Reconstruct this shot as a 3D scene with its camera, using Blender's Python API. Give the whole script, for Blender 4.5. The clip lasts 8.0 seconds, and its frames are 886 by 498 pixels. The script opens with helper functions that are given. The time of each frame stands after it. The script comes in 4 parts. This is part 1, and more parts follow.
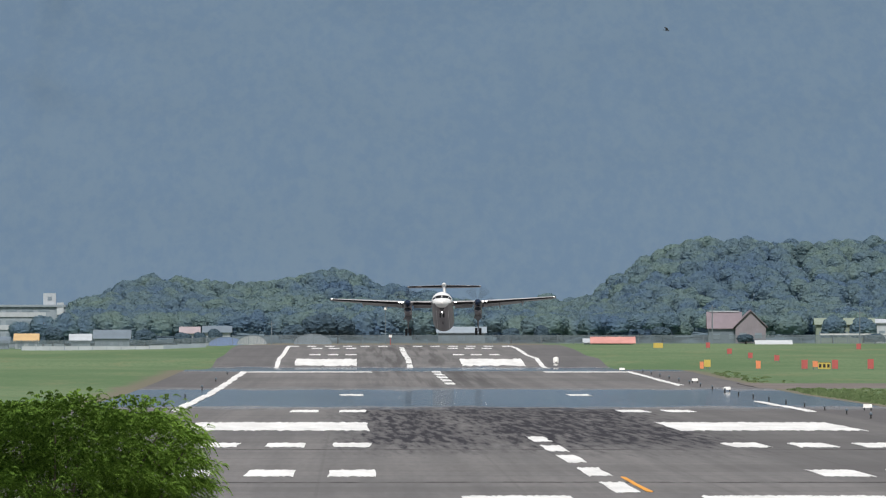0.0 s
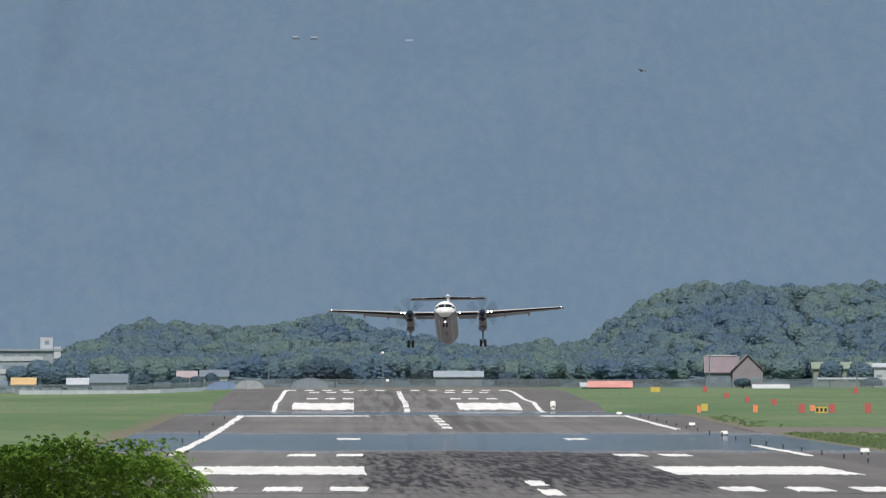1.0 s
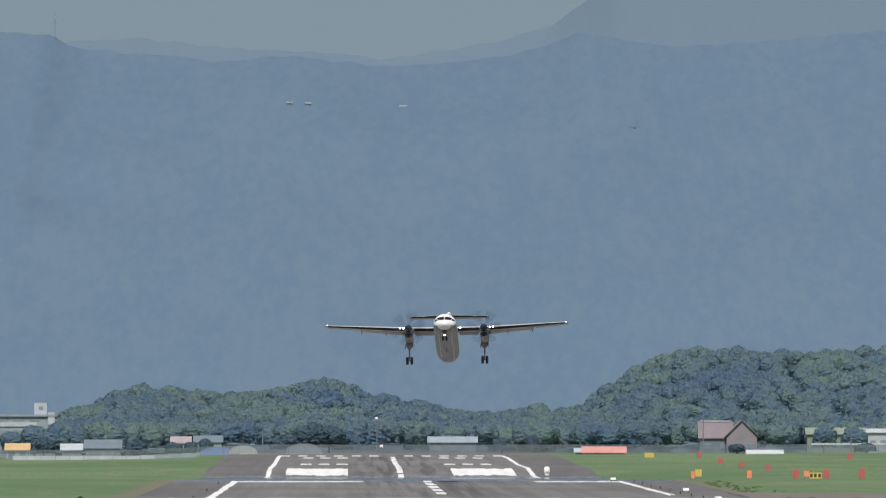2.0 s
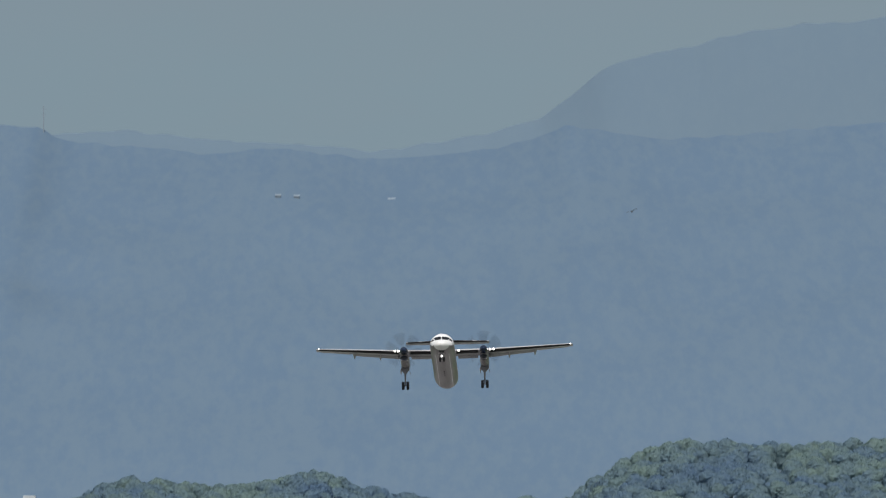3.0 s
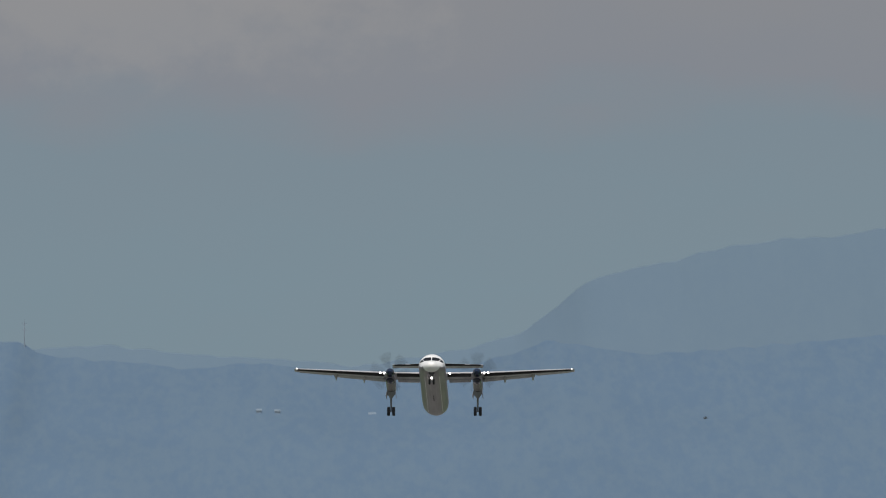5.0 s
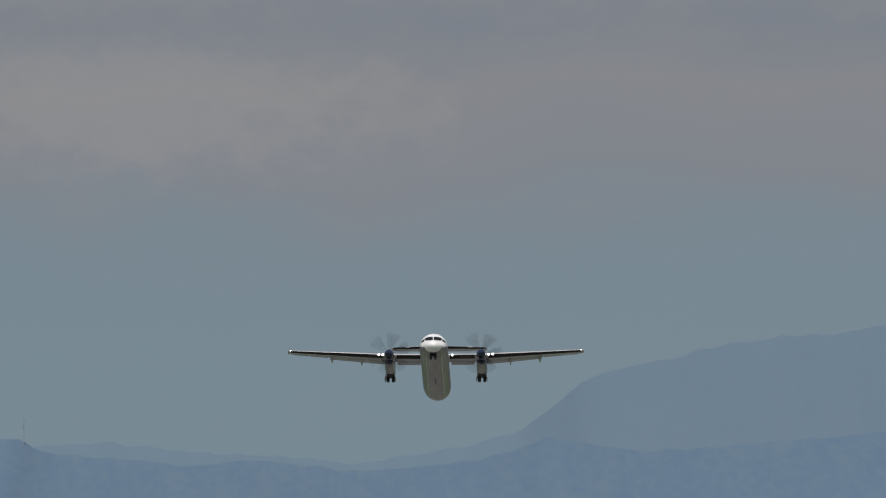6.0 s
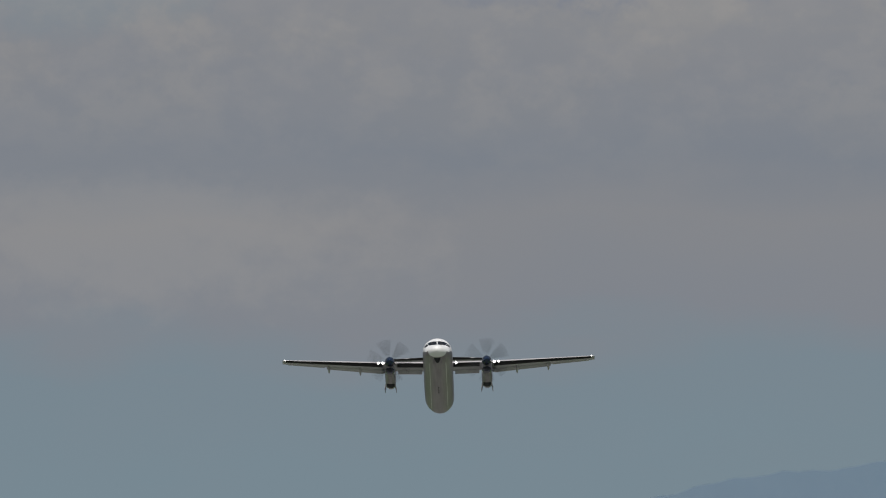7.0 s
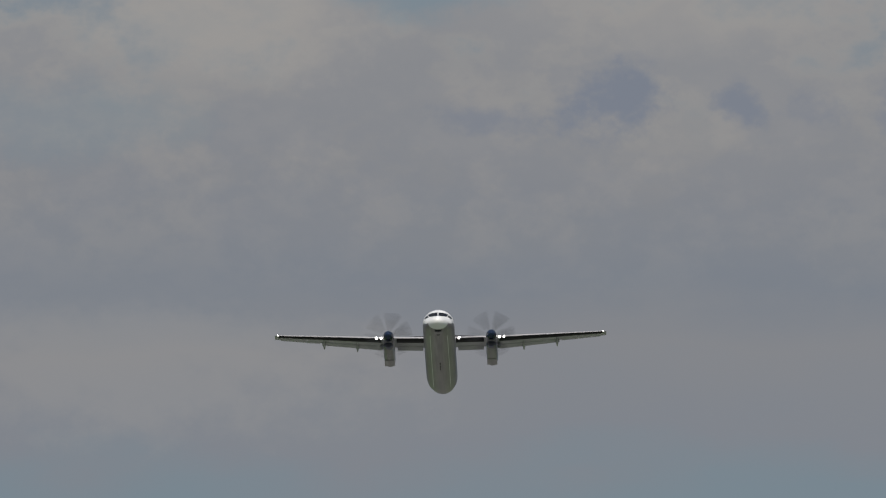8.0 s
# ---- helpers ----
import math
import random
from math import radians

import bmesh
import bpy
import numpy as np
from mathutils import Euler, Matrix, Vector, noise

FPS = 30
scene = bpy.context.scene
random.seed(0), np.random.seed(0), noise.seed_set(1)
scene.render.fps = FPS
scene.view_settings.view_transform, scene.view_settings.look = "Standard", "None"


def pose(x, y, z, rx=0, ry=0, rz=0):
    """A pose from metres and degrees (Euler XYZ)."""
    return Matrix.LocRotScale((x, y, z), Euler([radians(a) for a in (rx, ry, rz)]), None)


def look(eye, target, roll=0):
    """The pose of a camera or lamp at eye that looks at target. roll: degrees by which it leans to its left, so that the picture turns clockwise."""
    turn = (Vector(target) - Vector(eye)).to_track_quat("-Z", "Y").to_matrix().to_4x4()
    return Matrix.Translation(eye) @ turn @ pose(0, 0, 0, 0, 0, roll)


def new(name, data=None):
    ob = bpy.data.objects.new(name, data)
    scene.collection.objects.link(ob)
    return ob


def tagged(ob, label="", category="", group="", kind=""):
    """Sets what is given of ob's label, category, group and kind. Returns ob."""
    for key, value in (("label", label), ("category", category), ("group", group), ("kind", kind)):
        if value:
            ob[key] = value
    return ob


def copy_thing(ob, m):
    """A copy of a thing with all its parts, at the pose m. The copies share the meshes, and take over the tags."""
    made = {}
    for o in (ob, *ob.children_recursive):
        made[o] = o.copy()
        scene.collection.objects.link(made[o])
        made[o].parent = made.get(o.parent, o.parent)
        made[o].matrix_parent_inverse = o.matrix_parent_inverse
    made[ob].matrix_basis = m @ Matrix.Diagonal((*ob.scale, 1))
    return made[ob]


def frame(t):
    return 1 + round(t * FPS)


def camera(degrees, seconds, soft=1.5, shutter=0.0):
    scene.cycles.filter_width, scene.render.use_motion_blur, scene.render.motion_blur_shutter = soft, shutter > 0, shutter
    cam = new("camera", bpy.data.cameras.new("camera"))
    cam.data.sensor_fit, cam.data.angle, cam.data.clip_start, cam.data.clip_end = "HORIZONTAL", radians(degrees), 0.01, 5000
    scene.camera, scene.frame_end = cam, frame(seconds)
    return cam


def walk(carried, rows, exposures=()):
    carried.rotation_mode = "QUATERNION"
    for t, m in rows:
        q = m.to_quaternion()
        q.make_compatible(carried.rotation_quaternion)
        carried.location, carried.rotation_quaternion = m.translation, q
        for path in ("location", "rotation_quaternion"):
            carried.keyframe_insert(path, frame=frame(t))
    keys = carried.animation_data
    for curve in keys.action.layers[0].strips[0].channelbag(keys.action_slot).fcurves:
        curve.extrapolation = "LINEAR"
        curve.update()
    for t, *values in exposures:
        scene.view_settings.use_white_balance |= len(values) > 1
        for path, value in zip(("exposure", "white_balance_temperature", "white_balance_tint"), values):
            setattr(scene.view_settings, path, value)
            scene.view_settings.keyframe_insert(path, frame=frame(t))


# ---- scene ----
# Camera on a raised stand beside the runway axis; long lens; it only tilts and pans.
EYE_Z = 6.0
cam = camera(4.0453, 8.0, soft=1.1, shutter=0.5)
TILT = [  # seconds, degrees up, degrees to the right
    (0, 0.3562, 0.4207), (0.5, 0.4509, 0.4284), (1, 0.5575, 0.4336), (1.2, 0.6180, 0.4362), (2.3, 0.9419, 0.4697),
    (2.5, 1.0060, 0.4749), (2.7, 1.1071, 0.4878), (3, 1.2799, 0.5136), (3.5, 1.4837, 0.5446), (4, 1.7648, 0.5704),
    (4.5, 1.9942, 0.5910), (4.7, 2.1051, 0.6013), (5.8, 2.6178, 0.6013), (6, 2.7053, 0.6039), (6.2, 2.7955, 0.6065),
    (6.5, 2.9911, 0.6065), (7, 3.3256, 0.6065), (7.5, 3.6342, 0.6065), (8, 3.9117, 0.6091)]
walk(cam, [(t, pose(0, 0, EYE_Z, 90 + up, 0, -right)) for t, up, right in TILT],
     exposures=[(0, 0.0), (2.0, -0.02), (3.5, -0.08), (4.5, -0.16), (6.0, -0.27), (8, -0.29)])

# ---- light ----
SUN_UP, SUN_TURN = 55, 184   # degrees; turn is measured from +y towards +x
sun = new("sun", bpy.data.lights.new("sun", "SUN"))
sun.data.energy, sun.data.angle, sun.data.color = 3.8, radians(0.8), (1.0, 0.95, 0.88)
su, st = radians(SUN_UP), radians(SUN_TURN)
sun_way = Vector((math.sin(st) * math.cos(su), math.cos(st) * math.cos(su), math.sin(su)))
sun.matrix_world = look(sun_way * 300, (0, 0, 0))


class Nodes:
    """Short hand for building node trees."""
    def __init__(self, tree):
        self.tree = tree
        tree.nodes.clear()

    def add(self, kind, **values):
        n = self.tree.nodes.new(kind)
        for key, value in values.items():
            n.inputs[key].default_value = value
        return n

    def link(self, a, b):
        self.tree.links.new(a, b)
        return b

    def math(self, op, a, b=None, c=None, clamp=False):
        n = self.tree.nodes.new("ShaderNodeMath")
        n.operation, n.use_clamp = op, clamp
        for i, v in enumerate((a, b, c)):
            if v is None:
                continue
            if isinstance(v, (int, float)):
                n.inputs[i].default_value = v
            else:
                self.link(v, n.inputs[i])
        return n.outputs[0]

    def mix(self, fac, a, b, mode="MIX"):
        n = self.tree.nodes.new("ShaderNodeMix")
        n.data_type, n.blend_type = "RGBA", mode
        for sock, v in ((n.inputs[0], fac), (n.inputs[6], a), (n.inputs[7], b)):
            if isinstance(v, (int, float)):
                sock.default_value = v
            elif isinstance(v, tuple):
                sock.default_value = (*v, 1)
            else:
                self.link(v, sock)
        return n.outputs[2]

    def step(self, v, lo, hi, a=0.0, b=1.0):
        n = self.tree.nodes.new("ShaderNodeMapRange")
        n.interpolation_type = "SMOOTHSTEP"
        self.link(v, n.inputs[0])
        for i, x in enumerate((lo, hi, a, b)):
            n.inputs[i + 1].default_value = x
        return n.outputs[0]

    def noise(self, vec, scale, size=(1, 1, 1), detail=4, rough=0.55, shift=(0, 0, 0)):
        m = self.tree.nodes.new("ShaderNodeMapping")
        self.link(vec, m.inputs[0])
        m.inputs[1].default_value, m.inputs[3].default_value = shift, size
        n = self.tree.nodes.new("ShaderNodeTexNoise")
        self.link(m.outputs[0], n.inputs["Vector"])
        n.inputs["Scale"].default_value, n.inputs["Detail"].default_value, n.inputs["Roughness"].default_value = scale, detail, rough
        return n.outputs[0]

    def ramp(self, v, stops):
        n = self.tree.nodes.new("ShaderNodeValToRGB")
        el = n.color_ramp.elements
        while len(el) < len(stops):
            el.new(0.5)
        for e, (p, c) in zip(el, stops):
            e.position, e.color = p, (*c, 1)
        self.link(v, n.inputs[0])
        return n.outputs[0]


def make_world():
    world = bpy.data.worlds.new("sky")
    scene.world = world
    world.use_nodes = True
    n = Nodes(world.node_tree)
    way = n.add("ShaderNodeTexCoord").outputs["Generated"]
    sep = n.add("ShaderNodeSeparateXYZ")
    n.link(way, sep.inputs[0])
    x, z = sep.outputs[0], sep.outputs[2]
    sky = n.add("ShaderNodeTexSky")
    sky.sky_type, sky.sun_disc = "NISHITA", False
    sky.sun_elevation, sky.sun_rotation = radians(SUN_UP), radians(SUN_TURN)
    sky.dust_density, sky.air_density = 3.0, 1.4
    high = n.mix(1.0, sky.outputs[0], (0.10, 0.10, 0.10), "MULTIPLY")
    over = n.noise(way, 3.0, (1, 1, 2), 6)
    high = n.mix(n.step(over, 0.42, 0.62), high, (0.42, 0.43, 0.45))
    # hazy layered cloud near the horizon
    broad = n.noise(way, 26, (1, 1, 3.2), 5, 0.5, (3.1, 0, 0.4))
    fine = n.noise(way, 95, (1, 1, 1.7), 5, 0.6, (0.7, 0, 2.3))
    zz = n.math("ADD", z, n.math("MULTIPLY", n.math("SUBTRACT", broad, 0.5), 0.016))
    zz = n.math("ADD", zz, n.math("MULTIPLY", n.math("SUBTRACT", fine, 0.5), 0.004))
    unit = n.math("MULTIPLY", zz, 10.0)
    low = n.ramp(unit, [(0.0, (0.222, 0.300, 0.352)), (0.36, (0.224, 0.303, 0.355)), (0.485, (0.228, 0.293, 0.342)),
                        (0.535, (0.262, 0.282, 0.318)), (0.60, (0.282, 0.290, 0.312)), (0.655, (0.240, 0.266, 0.308)),
                        (0.72, (0.284, 0.293, 0.315)), (0.80, (0.325, 0.324, 0.330)), (0.90, (0.375, 0.368, 0.362)),
                        (1.0, (0.40, 0.40, 0.405))])
    puff = n.noise(way, 210, (1, 1, 1.4), 6, 0.62, (4.7, 0, 1.3))
    low = n.mix(n.math("MULTIPLY", n.step(puff, 0.40, 0.66), n.step(z, 0.060, 0.078, 0.0, 0.45)), low, (0.385, 0.370, 0.358))
    low = n.mix(n.math("MULTIPLY", n.step(fine, 0.58, 0.42), n.step(z, 0.058, 0.080, 0.05, 0.5)), low, (0.262, 0.280, 0.318))
    gap = n.math("MULTIPLY", n.step(fine, 0.50, 0.66), n.step(z, 0.074, 0.088, 0.0, 0.8))
    low = n.mix(gap, low, (0.228, 0.282, 0.335))
    # single clouds: bearing, height, half width, half height, strength, colour
    gloom, bright, clear = (0.235, 0.262, 0.320), (0.405, 0.388, 0.372), (0.232, 0.298, 0.350)
    for ax, az, rx, rz, k, tint in ((-0.0150, 0.0590, 0.0230, 0.0055, 0.30, bright), (-0.0067, 0.0865, 0.0110, 0.0050, 0.75, bright), (0.0300, 0.0875, 0.0150, 0.0035, 0.45, bright),
                                    (0.0090, 0.0890, 0.0075, 0.0024, 0.85, clear), (-0.0200, 0.0785, 0.0120, 0.0035, 0.35, clear),
                                    (0.0240, 0.0799, 0.0042, 0.0026, 1.0, gloom), (0.0343, 0.0797, 0.0021, 0.0022, 0.9, gloom), (0.0142, 0.0786, 0.0040, 0.0017, 0.6, gloom),
                                    (0.0400, 0.0792, 0.0026, 0.0014, 0.5, gloom), (0.0475, 0.0795, 0.0022, 0.0028, 0.6, gloom)):
        u = n.math("DIVIDE", n.math("SUBTRACT", x, ax), rx)
        v = n.math("DIVIDE", n.math("SUBTRACT", z, az), rz)
        r = n.math("SQRT", n.math("ADD", n.math("MULTIPLY", u, u), n.math("MULTIPLY", v, v)))
        r = n.math("ADD", r, n.math("MULTIPLY", n.math("SUBTRACT", puff, 0.5), 3.4 if tint == gloom else 2.0))
        low = n.mix(n.step(r, 1.35, 0.35, 0.0, k), low, tint)
    color = n.mix(n.step(z, 0.10, 0.45), low, high)
    back = n.add("ShaderNodeBackground")
    n.link(color, back.inputs[0])
    back.inputs[1].default_value = 1.0
    n.link(back.outputs[0], n.add("ShaderNodeOutputWorld").inputs[0])


make_world()


# ---- materials ----
def material(name, color, rough=0.6, metal=0.0, vary=0.12, scale=1.0, size=(1, 1, 1), bump=0.0, island=0.0, gloss=0.5, tint=None):
    """A surface whose colour varies at two scales, with optional fine relief."""
    mat = bpy.data.materials.new(name)
    mat.use_nodes = True
    n = Nodes(mat.node_tree)
    at = n.add("ShaderNodeTexCoord").outputs["Object"]
    big, small = n.noise(at, scale, size, 4), n.noise(at, scale * 9, size, 3)
    f = n.math("ADD", n.math("MULTIPLY", big, 0.65), n.math("MULTIPLY", small, 0.35))
    f = n.step(f, 0.3, 0.7)
    lo = tuple(c * (1 - vary) for c in color)
    hi = tuple(min(1, c * (1 + vary)) for c in (tint or color))
    out = n.mix(f, lo, hi)
    if island:
        geo = n.add("ShaderNodeNewGeometry").outputs["Random Per Island"]
        out = n.mix(1.0, out, n.ramp(geo, [(0, (1 - island,) * 3), (1, (1 + island, 1 + island, 1 + island * 0.6))]), "MULTIPLY")
    b = n.add("ShaderNodeBsdfPrincipled", Roughness=rough, Metallic=metal)
    b.inputs["Specular IOR Level"].default_value = gloss
    n.link(out, b.inputs["Base Color"])
    if bump:
        bm = n.add("ShaderNodeBump", Strength=bump, Distance=0.05)
        n.link(small, bm.inputs["Height"])
        n.link(bm.outputs[0], b.inputs["Normal"])
    n.link(b.outputs[0], n.add("ShaderNodeOutputMaterial").inputs[0])
    return mat


def glow(name, color, strength):
    mat = bpy.data.materials.new(name)
    mat.use_nodes = True
    n = Nodes(mat.node_tree)
    e = n.add("ShaderNodeEmission", Strength=strength)
    e.inputs[0].default_value = (*color, 1)
    n.link(e.outputs[0], n.add("ShaderNodeOutputMaterial").inputs[0])
    return mat


AXIS = 10.0   # the runway's centre line


def asphalt():
    """Worn runway asphalt: seams, patches, rubber in the touchdown zone, a smooth stretch imitating heat mirage."""
    mat = bpy.data.materials.new("runway asphalt")
    mat.use_nodes = True
    n = Nodes(mat.node_tree)
    at = n.add("ShaderNodeTexCoord").outputs["Object"]
    sep = n.add("ShaderNodeSeparateXYZ")
    n.link(at, sep.inputs[0])
    x, y = n.math("SUBTRACT", sep.outputs[0], AXIS), sep.outputs[1]
    ax = n.math("ABSOLUTE", x)
    lanes = n.noise(at, 1.0, (0.55, 0.004, 1), 4)
    patch = n.noise(at, 1.0, (0.06, 0.012, 1), 4)
    grain = n.noise(at, 1.0, (3.0, 0.12, 1), 3)
    f = n.step(n.math("ADD", n.math("MULTIPLY", lanes, 0.5), n.math("MULTIPLY", patch, 0.5)), 0.35, 0.65)
    col = n.mix(f, (0.143, 0.142, 0.146), (0.202, 0.198, 0.199))
    col = n.mix(n.step(grain, 0.35, 0.7, 0, 0.25), col, (0.12, 0.115, 0.112))
    lane = n.math("MULTIPLY", n.step(n.math("ADD", x, n.math("MULTIPLY", patch, 3)), 10.5, 12.0), n.step(y, 1020, 900))
    col = n.mix(n.math("MULTIPLY", lane, 0.38), col, (0.105, 0.103, 0.106))
    seam = n.noise(at, 1.0, (0.004, 0.09, 1), 4, 0.7, (2, 7, 0))
    col = n.mix(n.step(seam, 0.54, 0.64, 0, 0.30), col, (0.095, 0.092, 0.092))
    cut = n.math("FRACT", n.math("DIVIDE", n.math("ADD", x, 60), 7.5))
    col = n.mix(n.step(n.math("ABSOLUTE", n.math("SUBTRACT", cut, 0.5)), 0.012, 0.006, 0, 0.14), col, (0.08, 0.078, 0.08))
    # resurfaced bays with transverse joints
    wob = n.math("ADD", y, n.math("MULTIPLY", n.noise(at, 1.0, (0.5, 0.02, 1), 3), 3.0))
    for y0, y1, k in ((455, 470, 0.22), (520, 545, 0.18), (586, 600, 0.14), (640, 672, 0.16), (1310, 1360, 0.2)):
        bay = n.math("MULTIPLY", n.step(wob, y0, y0 + 2), n.step(wob, y1 + 2, y1))
        col = n.mix(n.math("MULTIPLY", bay, k), col, (0.10, 0.096, 0.096))
    for y0 in (484, 613):
        line = n.step(n.math("ABSOLUTE", n.math("SUBTRACT", wob, y0)), 2.2, 0.9)
        col = n.mix(n.math("MULTIPLY", line, n.step(lanes, 0.40, 0.55, 0.25, 0.85)), col, (0.045, 0.043, 0.045))
    # rubber left by landing wheels: short dabs that thin out towards the ends and sides
    shear = n.add("ShaderNodeCombineXYZ")
    n.link(n.math("ADD", x, n.math("MULTIPLY", y, 0.006)), shear.inputs[0])
    n.link(y, shear.inputs[1])
    rag = n.noise(shear.outputs[0], 1.0, (2.1, 0.044, 1), 4, 0.62)
    blot = n.noise(at, 1.0, (0.22, 0.012, 1), 3, 0.5, (1, 4, 0))
    side = n.step(ax, 13.4, 7.4)
    ends = n.math("MULTIPLY", n.step(y, 545, 670), n.step(y, 1090, 960))
    dense = n.math("MULTIPLY", side, ends)
    gapx = n.step(n.math("ABSOLUTE", n.math("ADD", x, n.math("MULTIPLY", y, 0.004))), 0.2, 1.6, 0.72, 1.0)
    dense = n.math("MULTIPLY", dense, gapx)
    level_at = n.math("ADD", n.math("MULTIPLY", dense, 0.35), n.math("MULTIPLY", n.math("SUBTRACT", blot, 0.5), 0.16))
    over = n.math("SUBTRACT", n.math("ADD", rag, level_at), 0.66)
    col = n.mix(n.math("MULTIPLY", n.step(over, -0.10, 0.12, 0.0, 0.55), n.step(dense, 0.0, 0.25)), col, (0.088, 0.087, 0.094))
    col = n.mix(n.math("MULTIPLY", n.step(over, 0.09, 0.26, 0.0, 0.95), n.step(dense, 0.02, 0.3)), col, (0.036, 0.036, 0.044))
    streak = n.noise(at, 1.0, (0.8, 0.002, 1), 4, 0.6, (5, 2, 0))
    run = n.math("MULTIPLY", n.step(streak, 0.42, 0.62), n.step(ax, 13, 3))
    col = n.mix(n.math("MULTIPLY", run, n.step(y, 1050, 1350, 0.1, 0.55)), col, (0.055, 0.053, 0.055))
    # shoulders are darker, unworn
    col = n.mix(n.step(ax, 23.0, 23.6, 0, 0.45), col, (0.10, 0.098, 0.105))
    b = n.add("ShaderNodeBsdfPrincipled")
    # smooth stretches imitating heat mirage, where far scenery mirrors at this flat angle
    wave = n.math("ADD", y, n.math("MULTIPLY", n.math("SUBTRACT", n.noise(at, 1.0, (0.16, 0.022, 1), 5, 0.7), 0.5), 110))
    mirage = n.math("MULTIPLY", n.step(wave, 880, 965), n.step(wave, 1240, 1150))
    mirage = n.math("MAXIMUM", mirage, n.math("MULTIPLY", n.step(wave, 1475, 1500), n.step(wave, 2128, 2095)))
    n.link(n.step(mirage, 0, 1, 1.0, 0.07), b.inputs["Roughness"])
    n.link(n.step(mirage, 0, 1, 0.02, 0.6), b.inputs["Specular IOR Level"])
    n.link(col, b.inputs["Base Color"])
    n.link(b.outputs[0], n.add("ShaderNodeOutputMaterial").inputs[0])
    return mat


def grass():
    mat = bpy.data.materials.new("mown grass")
    mat.use_nodes = True
    n = Nodes(mat.node_tree)
    at = n.add("ShaderNodeTexCoord").outputs["Object"]
    sep = n.add("ShaderNodeSeparateXYZ")
    n.link(at, sep.inputs[0])
    big, mid = n.noise(at, 1.0, (0.02, 0.006, 1), 5, 0.62), n.noise(at, 1.0, (0.12, 0.02, 1), 4, 0.6, (3, 3, 0))
    fine = n.noise(at, 1.0, (1.5, 0.15, 1), 3)
    col = n.mix(n.step(big, 0.35, 0.65), (0.100, 0.158, 0.082), (0.145, 0.200, 0.112))
    col = n.mix(n.step(mid, 0.5, 0.72, 0, 0.6), col, (0.19, 0.20, 0.115))
    col = n.mix(n.step(fine, 0.4, 0.7, 0, 0.5), col, (0.075, 0.140, 0.065))
    # bare earth strip along the pavement
    ax = n.math("ABSOLUTE", n.math("SUBTRACT", sep.outputs[0], AXIS))
    ax = n.math("ADD", ax, n.math("MULTIPLY", n.math("SUBTRACT", mid, 0.5), 7))
    earth = n.step(ax, 33.5, 31.0, 0, 0.8)
    col = n.mix(earth, col, (0.17, 0.145, 0.12))
    # beyond the airfield, out of view: dull plots added to cut green bounce light
    plot = n.noise(at, 1.0, (0.012, 0.006, 1), 4, 0.6, (8, 1, 0))
    dull_plots = n.mix(n.step(plot, 0.42, 0.6), (0.082, 0.080, 0.070), (0.108, 0.098, 0.092))
    col = n.mix(n.step(ax, 110, 150), col, dull_plots)
    b = n.add("ShaderNodeBsdfPrincipled", Roughness=0.95)
    b.inputs["Specular IOR Level"].default_value = 0.08
    n.link(col, b.inputs["Base Color"])
    n.link(b.outputs[0], n.add("ShaderNodeOutputMaterial").inputs[0])
    return mat


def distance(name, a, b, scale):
    """Wooded mountain slopes far off; the two colours hold the blue haze."""
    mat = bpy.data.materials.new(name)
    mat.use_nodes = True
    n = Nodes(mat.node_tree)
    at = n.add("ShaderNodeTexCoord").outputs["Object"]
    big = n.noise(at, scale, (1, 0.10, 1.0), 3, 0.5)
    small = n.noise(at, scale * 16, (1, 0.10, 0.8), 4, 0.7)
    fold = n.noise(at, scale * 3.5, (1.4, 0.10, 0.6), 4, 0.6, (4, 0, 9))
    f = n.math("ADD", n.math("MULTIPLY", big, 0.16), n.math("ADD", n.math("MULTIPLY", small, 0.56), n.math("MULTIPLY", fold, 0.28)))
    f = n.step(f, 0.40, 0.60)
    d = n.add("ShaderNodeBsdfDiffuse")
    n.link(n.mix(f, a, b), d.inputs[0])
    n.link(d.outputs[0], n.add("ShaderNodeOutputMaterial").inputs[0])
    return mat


def foliage(name, lo, hi, through_share=0.45, leafy=0.35):
    """Leaf clumps that let some light through; each clump has its own shade."""
    mat = bpy.data.materials.new(name)
    mat.use_nodes = True
    n = Nodes(mat.node_tree)
    at = n.add("ShaderNodeTexCoord").outputs["Object"]
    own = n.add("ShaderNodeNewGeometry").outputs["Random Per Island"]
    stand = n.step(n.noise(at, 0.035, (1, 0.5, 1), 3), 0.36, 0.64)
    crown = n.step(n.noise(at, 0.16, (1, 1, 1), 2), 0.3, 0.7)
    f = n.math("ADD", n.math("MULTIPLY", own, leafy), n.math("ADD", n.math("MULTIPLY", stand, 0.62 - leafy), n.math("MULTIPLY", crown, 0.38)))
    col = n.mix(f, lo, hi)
    d, t, m = n.add("ShaderNodeBsdfDiffuse"), n.add("ShaderNodeBsdfTranslucent"), n.add("ShaderNodeMixShader", Fac=through_share)
    n.link(col, d.inputs[0])
    n.link(col, t.inputs[0])
    n.link(d.outputs[0], m.inputs[1])
    n.link(t.outputs[0], m.inputs[2])
    n.link(m.outputs[0], n.add("ShaderNodeOutputMaterial").inputs[0])
    return mat


